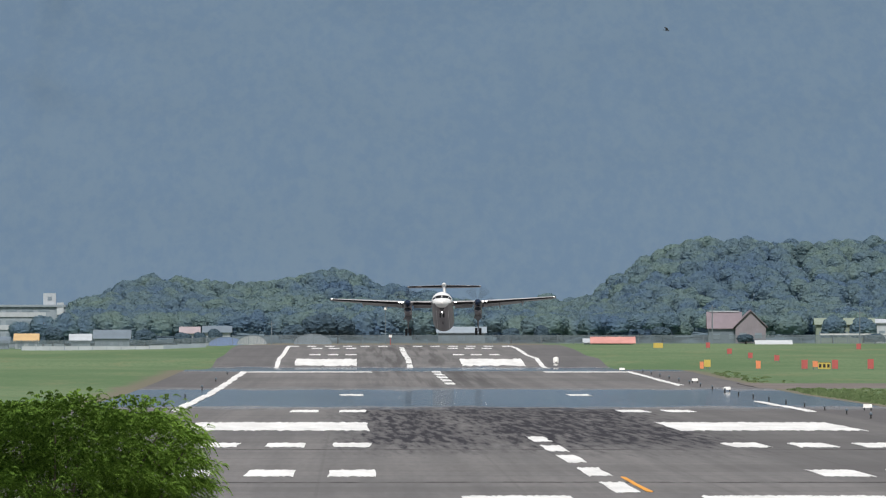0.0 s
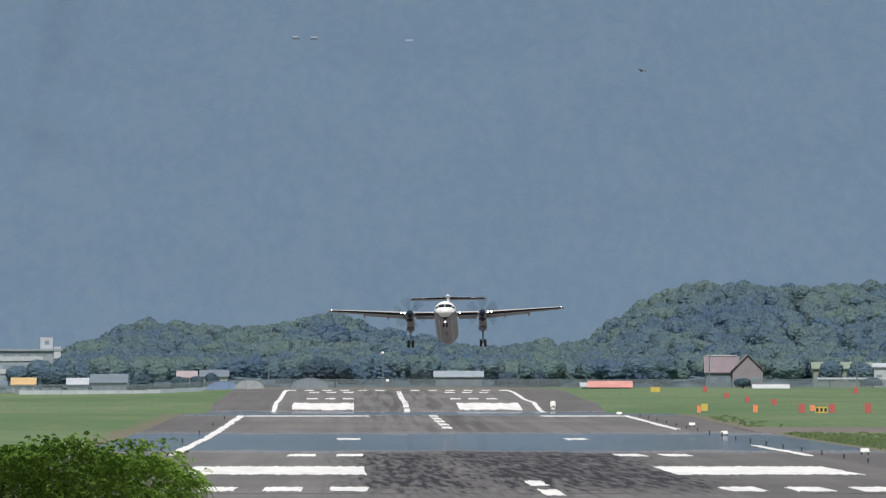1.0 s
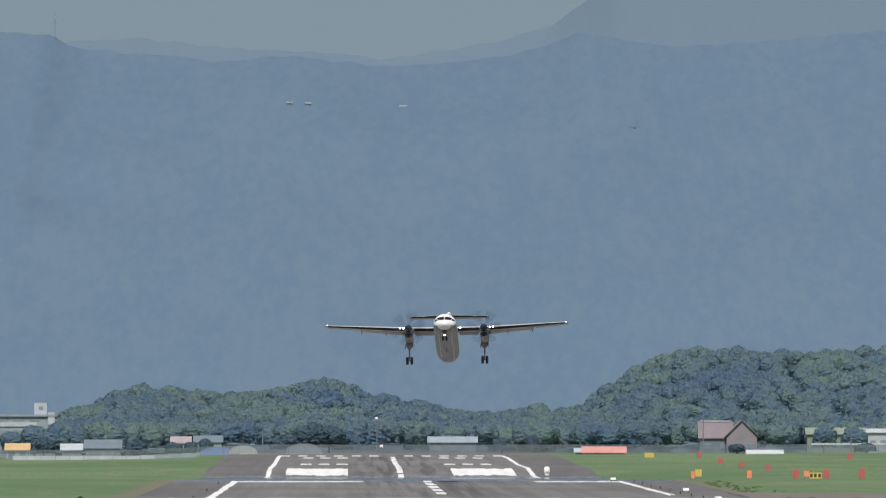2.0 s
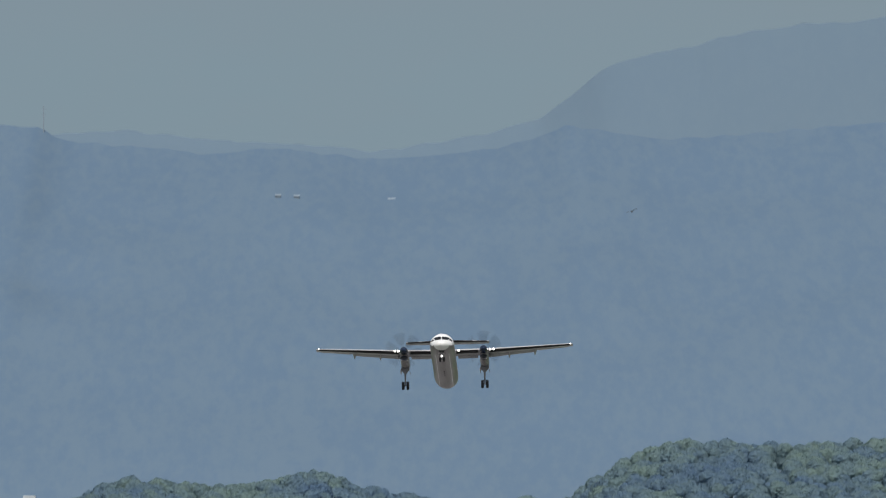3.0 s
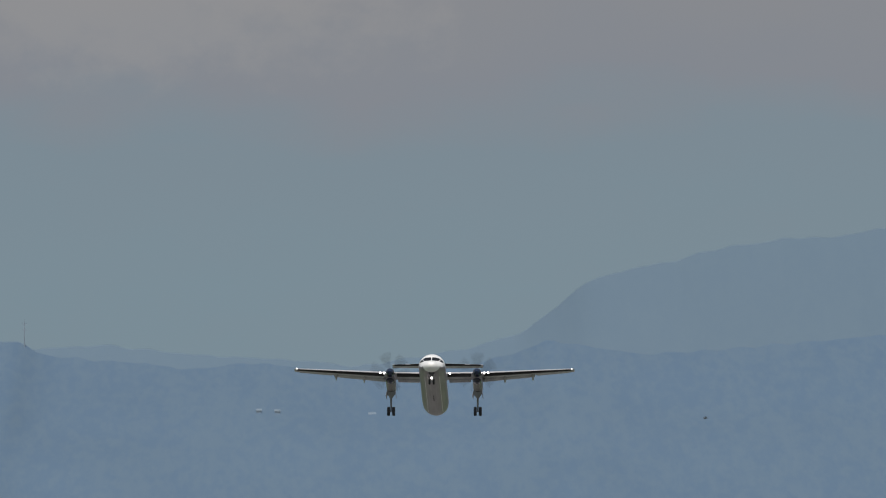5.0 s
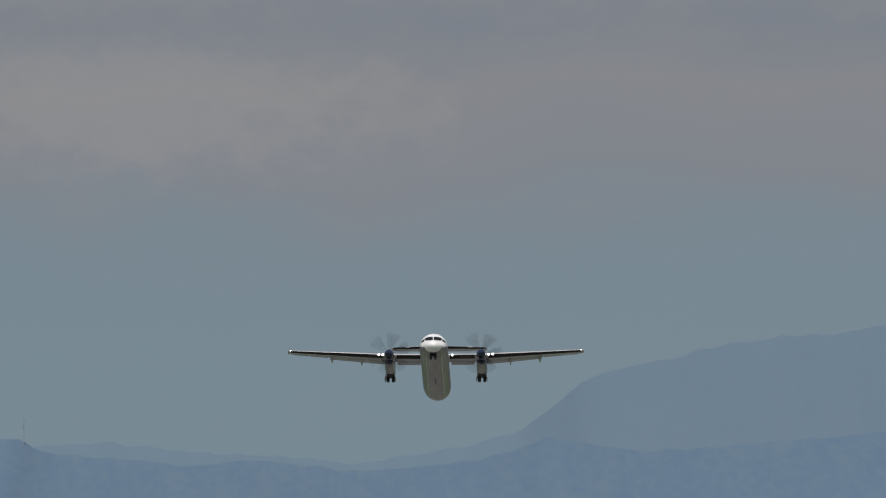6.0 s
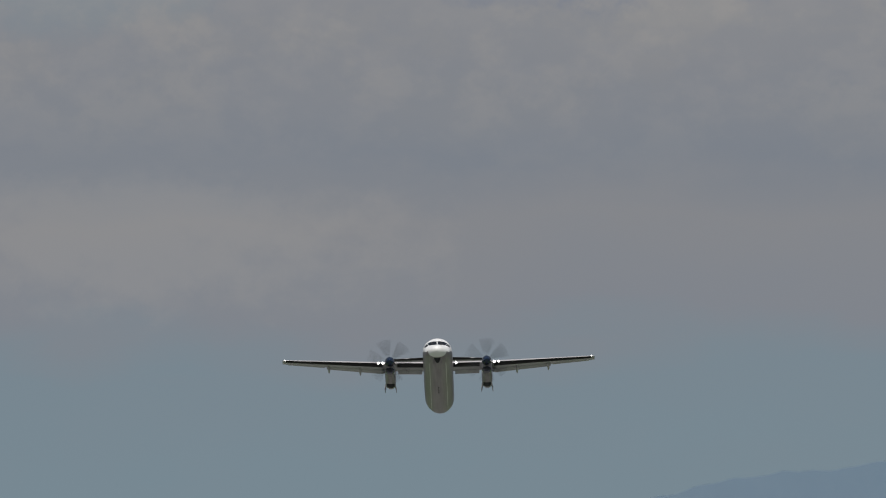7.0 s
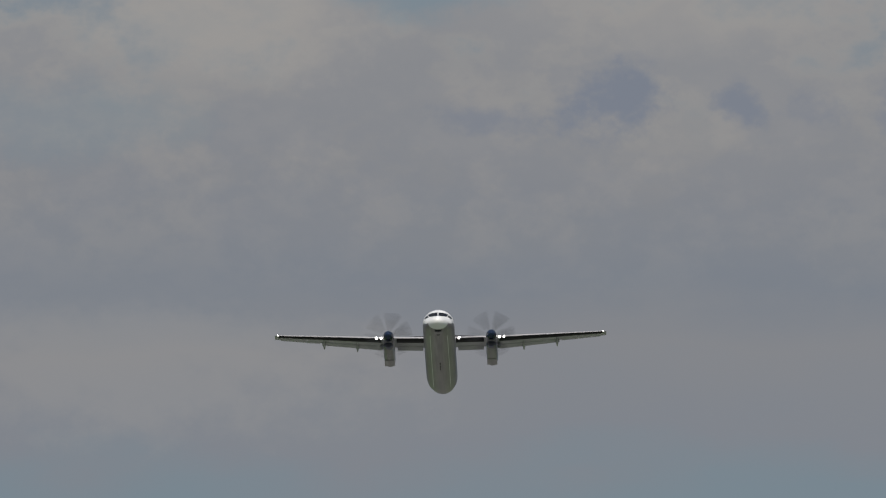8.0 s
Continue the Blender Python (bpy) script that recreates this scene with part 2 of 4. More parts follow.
def pane_glass():
    mat = bpy.data.materials.new("dark glazing")
    mat.use_nodes = True
    n = Nodes(mat.node_tree)
    b = n.add("ShaderNodeBsdfPrincipled", Roughness=0.08, IOR=1.5)
    b.inputs["Base Color"].default_value = (0.008, 0.009, 0.011, 1)
    b.inputs["Specular IOR Level"].default_value = 0.22
    n.link(b.outputs[0], n.add("ShaderNodeOutputMaterial").inputs[0])
    return mat


M_ASPHALT, M_GRASS = asphalt(), grass()
M_PAINT = material("runway paint", (0.73, 0.73, 0.72), 0.75, vary=0.16, scale=0.6, size=(1, 0.08, 1))
M_ORANGE = material("yellow line paint", (0.75, 0.33, 0.04), 0.7, scale=0.5)
M_WHITE = material("white aircraft paint", (0.80, 0.80, 0.80), 0.28, vary=0.02, scale=0.4)
# Underside grey is set darker than its paint; shade is in it.
M_BELLY = material("shade-darkened grey underside paint", (0.258, 0.232, 0.246), 0.38, vary=0.24, scale=1.6, size=(2.5, 0.12, 1))
M_WING = material("grey wing paint", (0.38, 0.375, 0.39), 0.42, vary=0.08, scale=0.9)
M_BOOT = material("black rubber boot", (0.010, 0.010, 0.011), 0.6, vary=0.2, gloss=0.2)
M_NAVY = material("navy blue paint", (0.008, 0.018, 0.045), 0.10, vary=0.1, gloss=0.5)
M_METAL = material("grey steel", (0.22, 0.22, 0.23), 0.4, 0.7)
M_TYRE = material("black tyre rubber", (0.014, 0.015, 0.018), 0.7)
M_BLADE = material("dark propeller blade", (0.020, 0.021, 0.024), 0.6, gloss=0.2)
M_BAY = material("painted recess shade", (0.010, 0.012, 0.018), 0.8)
M_GLASS = pane_glass()
M_LAMP = glow("landing light", (1.0, 0.98, 0.93), 6.0)
M_BARK = material("grey brown bark", (0.12, 0.10, 0.08), 0.9, vary=0.3, scale=6, bump=0.4)
# Blue-grey leaf and floor colours hold the haze over the hills.
M_WOOD = foliage("haze-tinted broadleaf woodland", (0.142, 0.230, 0.352), (0.240, 0.335, 0.302), 0.52, 0.08)
M_BUSH = foliage("haze-tinted garden shrubs", (0.098, 0.158, 0.225), (0.145, 0.210, 0.240), 0.50)
M_WOODFLOOR = material("haze-tinted woodland floor", (0.130, 0.185, 0.225), 0.95, vary=0.2, scale=0.05, gloss=0.05)
# Ridge and far mountain colours have the blue haze painted in.
M_RIDGE = distance("forested ridge with painted haze", (0.103, 0.157, 0.226), (0.116, 0.169, 0.229), 0.016)
M_FAR = distance("far mountain with painted haze", (0.119, 0.171, 0.226), (0.123, 0.175, 0.228), 0.012)


# ---- mesh tools ----
class Geo:
    """Collects points and faces of one mesh."""
    def __init__(self):
        self.v, self.f = [], []

    def face(self, pts):
        k = len(self.v)
        self.v += [tuple(p) for p in pts]
        self.f.append(tuple(range(k, k + len(pts))))
        return self

    def box(self, x0, x1, y0, y1, z0, z1, m=None):
        k = len(self.v)
        pts = [(x, y, z) for z in (z0, z1) for y in (y0, y1) for x in (x0, x1)]
        self.v += [tuple(m @ Vector(p)) for p in pts] if m else pts
        self.f += [tuple(k + i for i in q) for q in ((0, 2, 3, 1), (4, 5, 7, 6), (0, 1, 5, 4), (2, 6, 7, 3), (0, 4, 6, 2), (1, 3, 7, 5))]
        return self

    def loft(self, rings, closed=True, caps=True):
        """Joins rings with the same number of points into a skin."""
        k, m = len(self.v), len(rings[0])
        for r in rings:
            self.v += [tuple(p) for p in r]
        for i in range(len(rings) - 1):
            for j in range(m if closed else m - 1):
                a, b = k + i * m + j, k + i * m + (j + 1) % m
                self.f.append((a, b, b + m, a + m))
        if caps and closed:
            self.f.append(tuple(range(k + m - 1, k - 1, -1)))
            e = k + (len(rings) - 1) * m
            self.f.append(tuple(range(e, e + m)))
        return self

    def tube(self, path, radii, sides=8):
        rings = []
        for i, p in enumerate(path):
            p = Vector(p)
            d = (Vector(path[min(i + 1, len(path) - 1)]) - Vector(path[max(i - 1, 0)])).normalized()
            a = d.orthogonal().normalized() if abs(d.x) > 0.9 or abs(d.z) > 0.99 else d.cross(Vector((1, 0, 0))).normalized()
            b = d.cross(a)
            rings.append([p + (a * math.cos(q) + b * math.sin(q)) * radii[i] for q in (j * math.tau / sides for j in range(sides))])
        return self.loft(rings)

    def lathe(self, axis_pts, sides=20, along="y"):
        """Rings of (position, radius) about an axis."""
        rings = []
        for s, r in axis_pts:
            ring = []
            for j in range(sides):
                c, d = r * math.cos(j * math.tau / sides), r * math.sin(j * math.tau / sides)
                ring.append((s, c, d) if along == "x" else (c, s, d) if along == "y" else (c, d, s))
            rings.append(ring)
        return self.loft(rings)


def mesh_of(name, geo, mat, smooth=False):
    me = bpy.data.meshes.new(name)
    me.from_pydata(geo.v, [], geo.f)
    me.materials.append(mat)
    bm = bmesh.new()
    bm.from_mesh(me)
    bmesh.ops.recalc_face_normals(bm, faces=bm.faces)
    bm.to_mesh(me)
    bm.free()
    if smooth:
        me.polygons.foreach_set("use_smooth", [True] * len(me.polygons))
        me.set_sharp_from_angle(angle=radians(50))
    return me


def part(name, geo, mat, parent=None, label="", smooth=False, at=None):
    ob = new(name, mesh_of(name, geo, mat, smooth))
    if parent:
        ob.parent = parent
    if at is not None:
        ob.matrix_basis = at
    return tagged(ob, label)


def thing(name, label, category, at=(0, 0, 0), group=""):
    ob = new(name)
    ob.location = at
    return tagged(ob, label, category, group)


def quick_mesh(name, verts, quads, mat):
    """A large mesh of quads from arrays."""
    me = bpy.data.meshes.new(name)
    me.vertices.add(len(verts))
    me.vertices.foreach_set("co", np.asarray(verts, dtype=np.float32).ravel())
    me.loops.add(quads.size)
    me.loops.foreach_set("vertex_index", quads.astype(np.int32).ravel())
    me.polygons.add(len(quads))
    me.polygons.foreach_set("loop_start", np.arange(0, quads.size, 4, dtype=np.int32))
    me.update(calc_edges=True)
    me.materials.append(mat)
    return me


# ---- ground, runway ----
_gy = np.arange(-700, 5000, 5.0)
_gz = np.interp(_gy, [-700, 1120, 1300, 1400, 1480, 1560, 1800, 2060, 2120, 2195, 2320, 2460, 2560, 2700, 5000],
                [0, 0, 0.32, 0.55, 0.74, 0.70, -0.3, -0.9, -0.85, 0.45, 0.75, 1.75, 2.1, 2.3, 2.4])
_pad = np.pad(_gz, 4, mode="edge")
_gz = np.convolve(_pad, np.ones(9) / 9, mode="valid")


def level(y):
    """Height of the airfield along its length."""
    return float(np.interp(y, _gy, _gz))


ROWS = [-700, -300, 0, 200] + list(range(300, 2760, 10)) + [2800, 2900, 3000, 3300, 3800, 4300, 4950]


def make_ground():
    cols = [-4500, -1500, -600, -300, -150, -90, -60, -40, -20, 0, 20, 40, 60, 80, 100, 140, 200, 350, 700, 1600, 4500]
    g = Geo()
    for y in ROWS:
        for x in cols:
            off = abs(x - AXIS)
            bump = 0 if off < 45 else 0.25 * noise.noise((x * 0.03, y * 0.006, 0)) * (1 if y < 2700 else 0)
            side = max(0, min(1, (AXIS - 31 - x) / 25)) * max(0, min(1, (y - 2150) / 350))
            g.v.append((x, y, level(y) + bump - 1.15 * side - 0.05 * (off < 31)))
    m = len(cols)
    for i in range(len(ROWS) - 1):
        for j in range(m - 1):
            a = i * m + j
            g.f.append((a, a + 1, a + 1 + m, a + m))
    return tagged(part("ground", g, M_GRASS, smooth=True), "mown green airfield grass reaching the hills", "grass", kind="structure")


def strip(x0, x1, y0, y1, lift, fray=0.0):
    """A thin painted slab on the airfield, following its level, with worn ends."""
    g, rng = Geo(), random.Random(int(x0 * 31 + y0 * 7))
    n, m = max(3, int((y1 - y0) / 10) + 1), max(2, min(90, int((x1 - x0) / (y0 * 0.00022)) + 1))
    a = [rng.uniform(-fray, fray) for _ in range(m)]
    b = [rng.uniform(-fray, fray) for _ in range(m)]
    for z_off in (0.0, -0.02):
        for i in range(n):
            for j in range(m):
                y = y0 + (y1 - y0) * i / (n - 1) + (a[j] if i == 0 else b[j] if i == n - 1 else 0)
                side = rng.uniform(-1, 1) * min(0.16, (x1 - x0) * 0.2, y / 7000) if fray and j in (0, m - 1) else 0
                g.v.append((x0 + (x1 - x0) * j / (m - 1) + side, y, level(y) + lift + z_off))
    for i in range(n - 1):
        for j in range(m - 1):
            k = i * m + j
            g.f.append((k, k + 1, k + 1 + m, k + m))
    edge = [j for j in range(m)] + [i * m + m - 1 for i in range(1, n)] + [(n - 1) * m + j for j in range(m - 2, -1, -1)] + [i * m for i in range(n - 2, 0, -1)]
    for p, q in zip(edge, edge[1:] + edge[:1]):
        g.f.append((p, q, q + n * m, p + n * m))
    return g


def make_runway():
    g = Geo()
    rows = [y for y in ROWS if 400 <= y <= 2640]
    for y in rows:
        w = 30.0 if y < 1500 else 30.0 + min(3.5, (y - 1500) / 100)
        z = level(y)
        for x, dz in ((-w, -0.06), (-w, 0.0), (-15, 0.02), (0, 0.03), (15, 0.02), (w, 0.0), (w, -0.06)):
            g.v.append((AXIS + x, y, z + dz))
    for i in range(len(rows) - 1):
        for j in range(6):
            a = i * 7 + j
            g.f.append((a, a + 1, a + 8, a + 7))
    run = tagged(part("runway", g, M_ASPHALT, smooth=True), "long grey asphalt runway with white markings", "runway", kind="structure")
    up = 0.05

    def mark(name, x0, x1, y0, y1, mat=M_PAINT, label=""):
        fray = min((y1 - y0) * 0.11, y0 * y0 / 130000)
        part(name, strip(AXIS + x0, AXIS + x1, y0, y1, up, fray), mat, run, label)
    for y in range(452, 2500, 50):
        if 690 < y < 1240 or 1490 < y < 2080:
            continue
        mark("centreline_dash", -0.45, 0.45, y, y + (30 if y < 1500 else 44))
    for s in (-1, 1):
        for y0, y1 in ((885, 1010), (1240, 1480), (2080, 2560)) if s > 0 else ((885, 1480), (2080, 2560)):
            mark("side_stripe", min(s * 22.2, s * 22.9), max(s * 22.2, s * 22.9), y0, y1)
        for near, dirn, aim0 in ((445, 1, 722), (2560, -1, 2132)):
            mark("aiming_point", min(s * 9, s * 19.6), max(s * 9, s * 19.6), aim0, aim0 + 62)
        for y, bars in ((500, 3), (622, 3), (878, 2), (1088, 1), (2318, 3), (2455, 3)):
            for b in range(bars):
                x0 = 9 + 3.35 * b
                mark("touchdown_bar", min(s * x0, s * (x0 + 1.9)), max(s * x0, s * (x0 + 1.9)), y, y + 23)
        for k in range(6):
            x0 = 2.6 + 3.6 * k
            mark("threshold_bar", min(s * x0, s * (x0 + 1.8)), max(s * x0, s * (x0 + 1.8)), 2530, 2560)
    mark("cross_bar", -22.1, -7.6, 1458, 1476)
    mark("cross_bar", 12.6, 22.1, 1458, 1476)
    mark("designator_bar", -6.1, -2.3, 430, 443)
    mark("designator_bar", 2.4, 8.8, 430, 443)
    mark("lead_line", 0.72, 0.92, 453, 498, M_ORANGE, "orange yellow painted guide line")


def make_taxiway():
    g = Geo()
    for y in (1195, 1205, 1225, 1245, 1265, 1275):
        for x in (AXIS + 29, AXIS + 60, AXIS + 110, AXIS + 200):
            g.v.append((x, y, level(y) + (0.06 if 1195 < y < 1275 else -0.1)))
    for i in range(5):
        for j in range(3):
            a = i * 4 + j
            g.f.append((a, a + 1, a + 5, a + 4))
    tagged(part("taxiway", g, material("brown grey taxiway", (0.175, 0.158, 0.150), 0.95, vary=0.15, scale=0.05, gloss=0.03)), "brown grey paved taxiway joining the runway", "taxiway", kind="structure")


make_ground()
make_runway()
make_taxiway()


# ---- hills and mountains ----
def ridge_z(bearing, table, dist):
    """Ridge height at a bearing for a sheet at that distance."""
    xs, ys = zip(*table)
    return EYE_Z + (579 - np.interp(bearing, xs, ys)) / 22200 * dist


HILL_W = [(-900, 560), (-300, 545), (-60, 575), (60, 585), (110, 562), (180, 523), (265, 496), (330, 500), (420, 508), (480, 498), (540, 488),
          (580, 478), (620, 488), (660, 508), (720, 520), (860, 545), (950, 530), (1020, 540), (1150, 570), (1700, 590)]
HILL_E = [(880, 590), (960, 560), (1020, 530), (1060, 518), (1090, 490), (1120, 470), (1190, 440), (1240, 430), (1290, 433), (1315, 422),
          (1350, 432), (1400, 425), (1470, 430), (1568, 428), (1800, 440), (2600, 520)]
RIDGE = [(-1500, -60), (-400, -150), (-60, -115), (0, -140), (58, -134), (98, -134), (133, -116), (168, -106), (300, -96), (420, -84), (508, -96),
         (608, -86), (700, -76), (780, -80), (918, -96), (988, -116), (1043, -136), (1130, -122), (1200, -112), (1308, -116), (1458, -130), (1700, -150), (2600, -70)]
BEHIND = [(-1500, -100), (-300, -90), (188, -122), (260, -126), (360, -116), (440, -108), (700, -90), (900, -120), (998, -151), (1058, -196), (1108, -236),
          (1158, -256), (1258, -276), (1358, -301), (1458, -316), (1558, -321), (1626, -336), (1900, -360), (2600, -240)]


def hill_height(x, y, table, near, top):
    z = ridge_z(621 + x / top * 22200, table, top) - 6.5
    k = np.clip((y - near) / (top - near), 0, 1)
    return 2.2 + (z - 2.2) * (k * k * (3 - 2 * k)) + 1.2 * math.sin(x * 0.11 + y * 0.05) * k


def sheet(name, fn, xs, ys, mat, label):
    g = Geo()
    for y in ys:
        for x in xs:
            g.v.append((x, y, fn(x, y)))
    m = len(xs)
    for i in range(len(ys) - 1):
        for j in range(m - 1):
            a = i * m + j
            g.f.append((a, a + 1, a + 1 + m, a + m))
    return tagged(part(name, g, mat, smooth=True), label, "mountain", kind="structure")


def canopies(rng, spots, rows=18, lap=1.30):
    """Tree crowns of overlapping leaf sprays, laid like shingles over uneven bosses."""
    pts = []
    turn = np.concatenate([np.linspace(math.pi, math.tau, 17), np.linspace(math.tau, 3 * math.pi, 6)[1:]])
    th, ph = np.meshgrid(np.linspace(0.03, 2.0, rows), turn, indexing="ij")
    ball = np.stack([np.sin(th) * np.cos(ph), np.sin(th) * np.sin(ph), np.cos(th)], axis=-1)
    for x, y, z, r, h in spots:
        lobes = rng.normal(size=(14, 3)) * np.array([1, 1, 0.8])
        lobes /= np.linalg.norm(lobes, axis=1)[:, None]
        bulge = rng.uniform(0.06, 0.30, 14)
        k = 0.74 + (bulge * np.clip((ball @ lobes.T - 0.62) / 0.38, 0, 1)).max(axis=-1)
        k = k + rng.uniform(-0.075, 0.075, k.shape)
        k[:, -1] = k[:, 0]
        c = ball * k[..., None] * np.array([r, r, h * 0.5]) + np.array([x, y, z + h * 0.55])
        q = np.stack([c[:-1, :-1], c[1:, :-1], c[1:, 1:], c[:-1, 1:]], axis=2).reshape(-1, 4, 3)
        mid = q.mean(axis=1, keepdims=True)
        q = mid + (q - mid) * lap + rng.normal(size=q.shape) * 0.022 * r
        pts.append(q)
    v = np.concatenate(pts).reshape(-1, 3)
    return v, np.arange(len(v)).reshape(-1, 4)


def rough(x, y):
    return 10 * noise.noise((x * 0.012, y * 0.010, 0.3)) + 4 * noise.noise((x * 0.04, y * 0.03, 1.3))


def front(x, y):
    """The nearer mountain slope; trees roughen its crest."""
    k = max(0, min(1, (y - 3750) / 750))
    z = ridge_z(621 + x / 4500 * 22200, RIDGE, 4500)
    return 2 + (z - 2) * k ** 0.85 + rough(x, y) * 2.2 * k * (1 - k) + 1.1 * k * noise.noise((x * 0.16, y * 0.05, 2.0))


def behind(x, y):
    k = max(0, min(1, (y - 4740) / 110))
    z = ridge_z(621 + x / 4850 * 22200, BEHIND, 4850)
    return 60 + (z - 60) * k + rough(x + 300, y) * k * (1 - k) + 1.1 * k * noise.noise((x * 0.13, y * 0.05, 5.0))


def make_hills():
    rng = np.random.default_rng(4)
    for table, near, top, x0, x1, name in ((HILL_W, 2960, 3300, -330, 130, "west"), (HILL_E, 2900, 3250, 40, 330, "east")):
        fn = lambda x, y: hill_height(x, y, table, near, top) if y <= top else hill_height(x, top, table, near, top) - (y - top) * 0.12
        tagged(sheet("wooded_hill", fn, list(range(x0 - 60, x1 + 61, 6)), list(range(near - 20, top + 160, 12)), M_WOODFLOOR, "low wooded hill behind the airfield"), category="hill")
        spots = []
        for y in np.arange(near, top + 25, 9.0):
            for x in np.arange(max(x0, -150), min(x1, 210), 7.0):
                xx, yy = x + rng.uniform(-3, 3), y + rng.uniform(-4, 4)
                r = rng.uniform(2.2, 4.3)
                h = r * rng.uniform(1.5, 2.2)
                spots.append((xx, yy, fn(xx, yy) + 7.0 - 1.03 * h + rng.uniform(-0.6, 0.5), r, h))
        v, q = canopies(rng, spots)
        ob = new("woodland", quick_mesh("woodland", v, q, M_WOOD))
        tagged(ob, "dense broadleaf trees covering the hill, tinted haze blue", "trees", kind="stuff")
    xs = [-1500, -1000, -700, -500, -400, -300] + list(range(-240, 330, 3)) + [360, 420, 520, 700, 1000, 1500]
    sheet("mountain_ridge", front, xs, list(range(3750, 4501, 25)), M_RIDGE, "forested mountain slope behind the hills, haze painted in blue")
    sheet("far_mountain", behind, xs, list(range(4740, 4851, 10)), M_FAR, "far mountain with pale blue haze painted in")


make_hills()


# ---- the aircraft ----
NOSE = -14.0   # the nose tip along the aircraft's own axis
HULL = [  # metres from the nose, half width, top, bottom
    (0.0, 0.004, -0.488, -0.496), (0.015, 0.11, -0.39, -0.60), (0.08, 0.26, -0.27, -0.72), (0.3, 0.50, -0.10, -0.90), (0.8, 0.80, 0.06, -1.08), (1.4, 1.02, 0.20, -1.18), (1.75, 1.11, 0.46, -1.22),
    (2.1, 1.18, 0.73, -1.255), (2.7, 1.27, 1.03, -1.30), (3.5, 1.33, 1.25, -1.33), (4.4, 1.345, 1.345, -1.345), (8, 1.345, 1.345, -1.345), (12, 1.345, 1.345, -1.345),
    (16, 1.345, 1.345, -1.345), (20.8, 1.345, 1.345, -1.345), (21.6, 1.34, 1.345, -1.31), (22.6, 1.325, 1.345, -1.22), (24, 1.26, 1.34, -1.02), (26, 1.06, 1.34, -0.64), (28, 0.79, 1.34, -0.16),
    (30, 0.49, 1.32, 0.34), (31.6, 0.26, 1.28, 0.76), (32.2, 0.12, 1.20, 0.96)]


def hull_at(s, phi, grow=0.0):
    """A point of the fuselage skin: s metres from the nose, phi degrees from the top towards +x."""
    w, top, low = (np.interp(s, [h[0] for h in HULL], [h[k] for h in HULL]) for k in (1, 2, 3))
    a = radians(phi)
    return ((w + grow) * math.sin(a), NOSE + s, (top + low) / 2 + ((top - low) / 2 + grow) * math.cos(a))


def skin(s0, s1, p0, p1, grow, n=6, taper=(0, 0), sweep=0.0):
    """A raised patch of the fuselage skin with its own edge."""
    g = Geo()
    outer = []
    for i in range(n + 1):
        a, b = p0 + taper[0] * i / n, p1 + taper[1] * i / n
        turns = [a + (b - a) * j / n for j in range(n + 1)]
        outer.append([hull_at(s0 + (s1 - s0) * i / n + sweep * (p / 40) ** 2, p, grow) for p in turns])
    return g.loft(outer, closed=False, caps=False)


def foil(chord, thick, x, y, z, twist=0.0, n=12):
    """A wing section: points round an aerofoil from the trailing edge over the top and back."""
    out = []
    ts = [0.5 * (1 + math.cos(math.pi * i / n)) for i in range(n + 1)]
    h = lambda q: 5 * thick * (0.2969 * math.sqrt(q) - 0.126 * q - 0.3516 * q * q + 0.2843 * q ** 3 - 0.1015 * q ** 4)
    camber = lambda q: 0.08 * q * (1 - q)
    for q in ts:
        out.append((q, camber(q) + h(q)))
    for q in ts[::-1][1:]:
        out.append((q, camber(q) - h(q)))
    c, s = math.cos(radians(twist)), math.sin(radians(twist))
    return [(x, y + chord * (q * c + k * s), z + chord * (k * c - q * s)) for q, k in out]


def wing_at(x):
    """Chord, leading edge y and z of the wing at span station x."""
    xs = [0, 4.9, 14.2]
    return np.interp(x, xs, [3.05, 2.95, 1.35]), np.interp(x, xs, [-0.35, -0.30, 0.9]), np.interp(x, xs, [1.28, 1.36, 2.02])


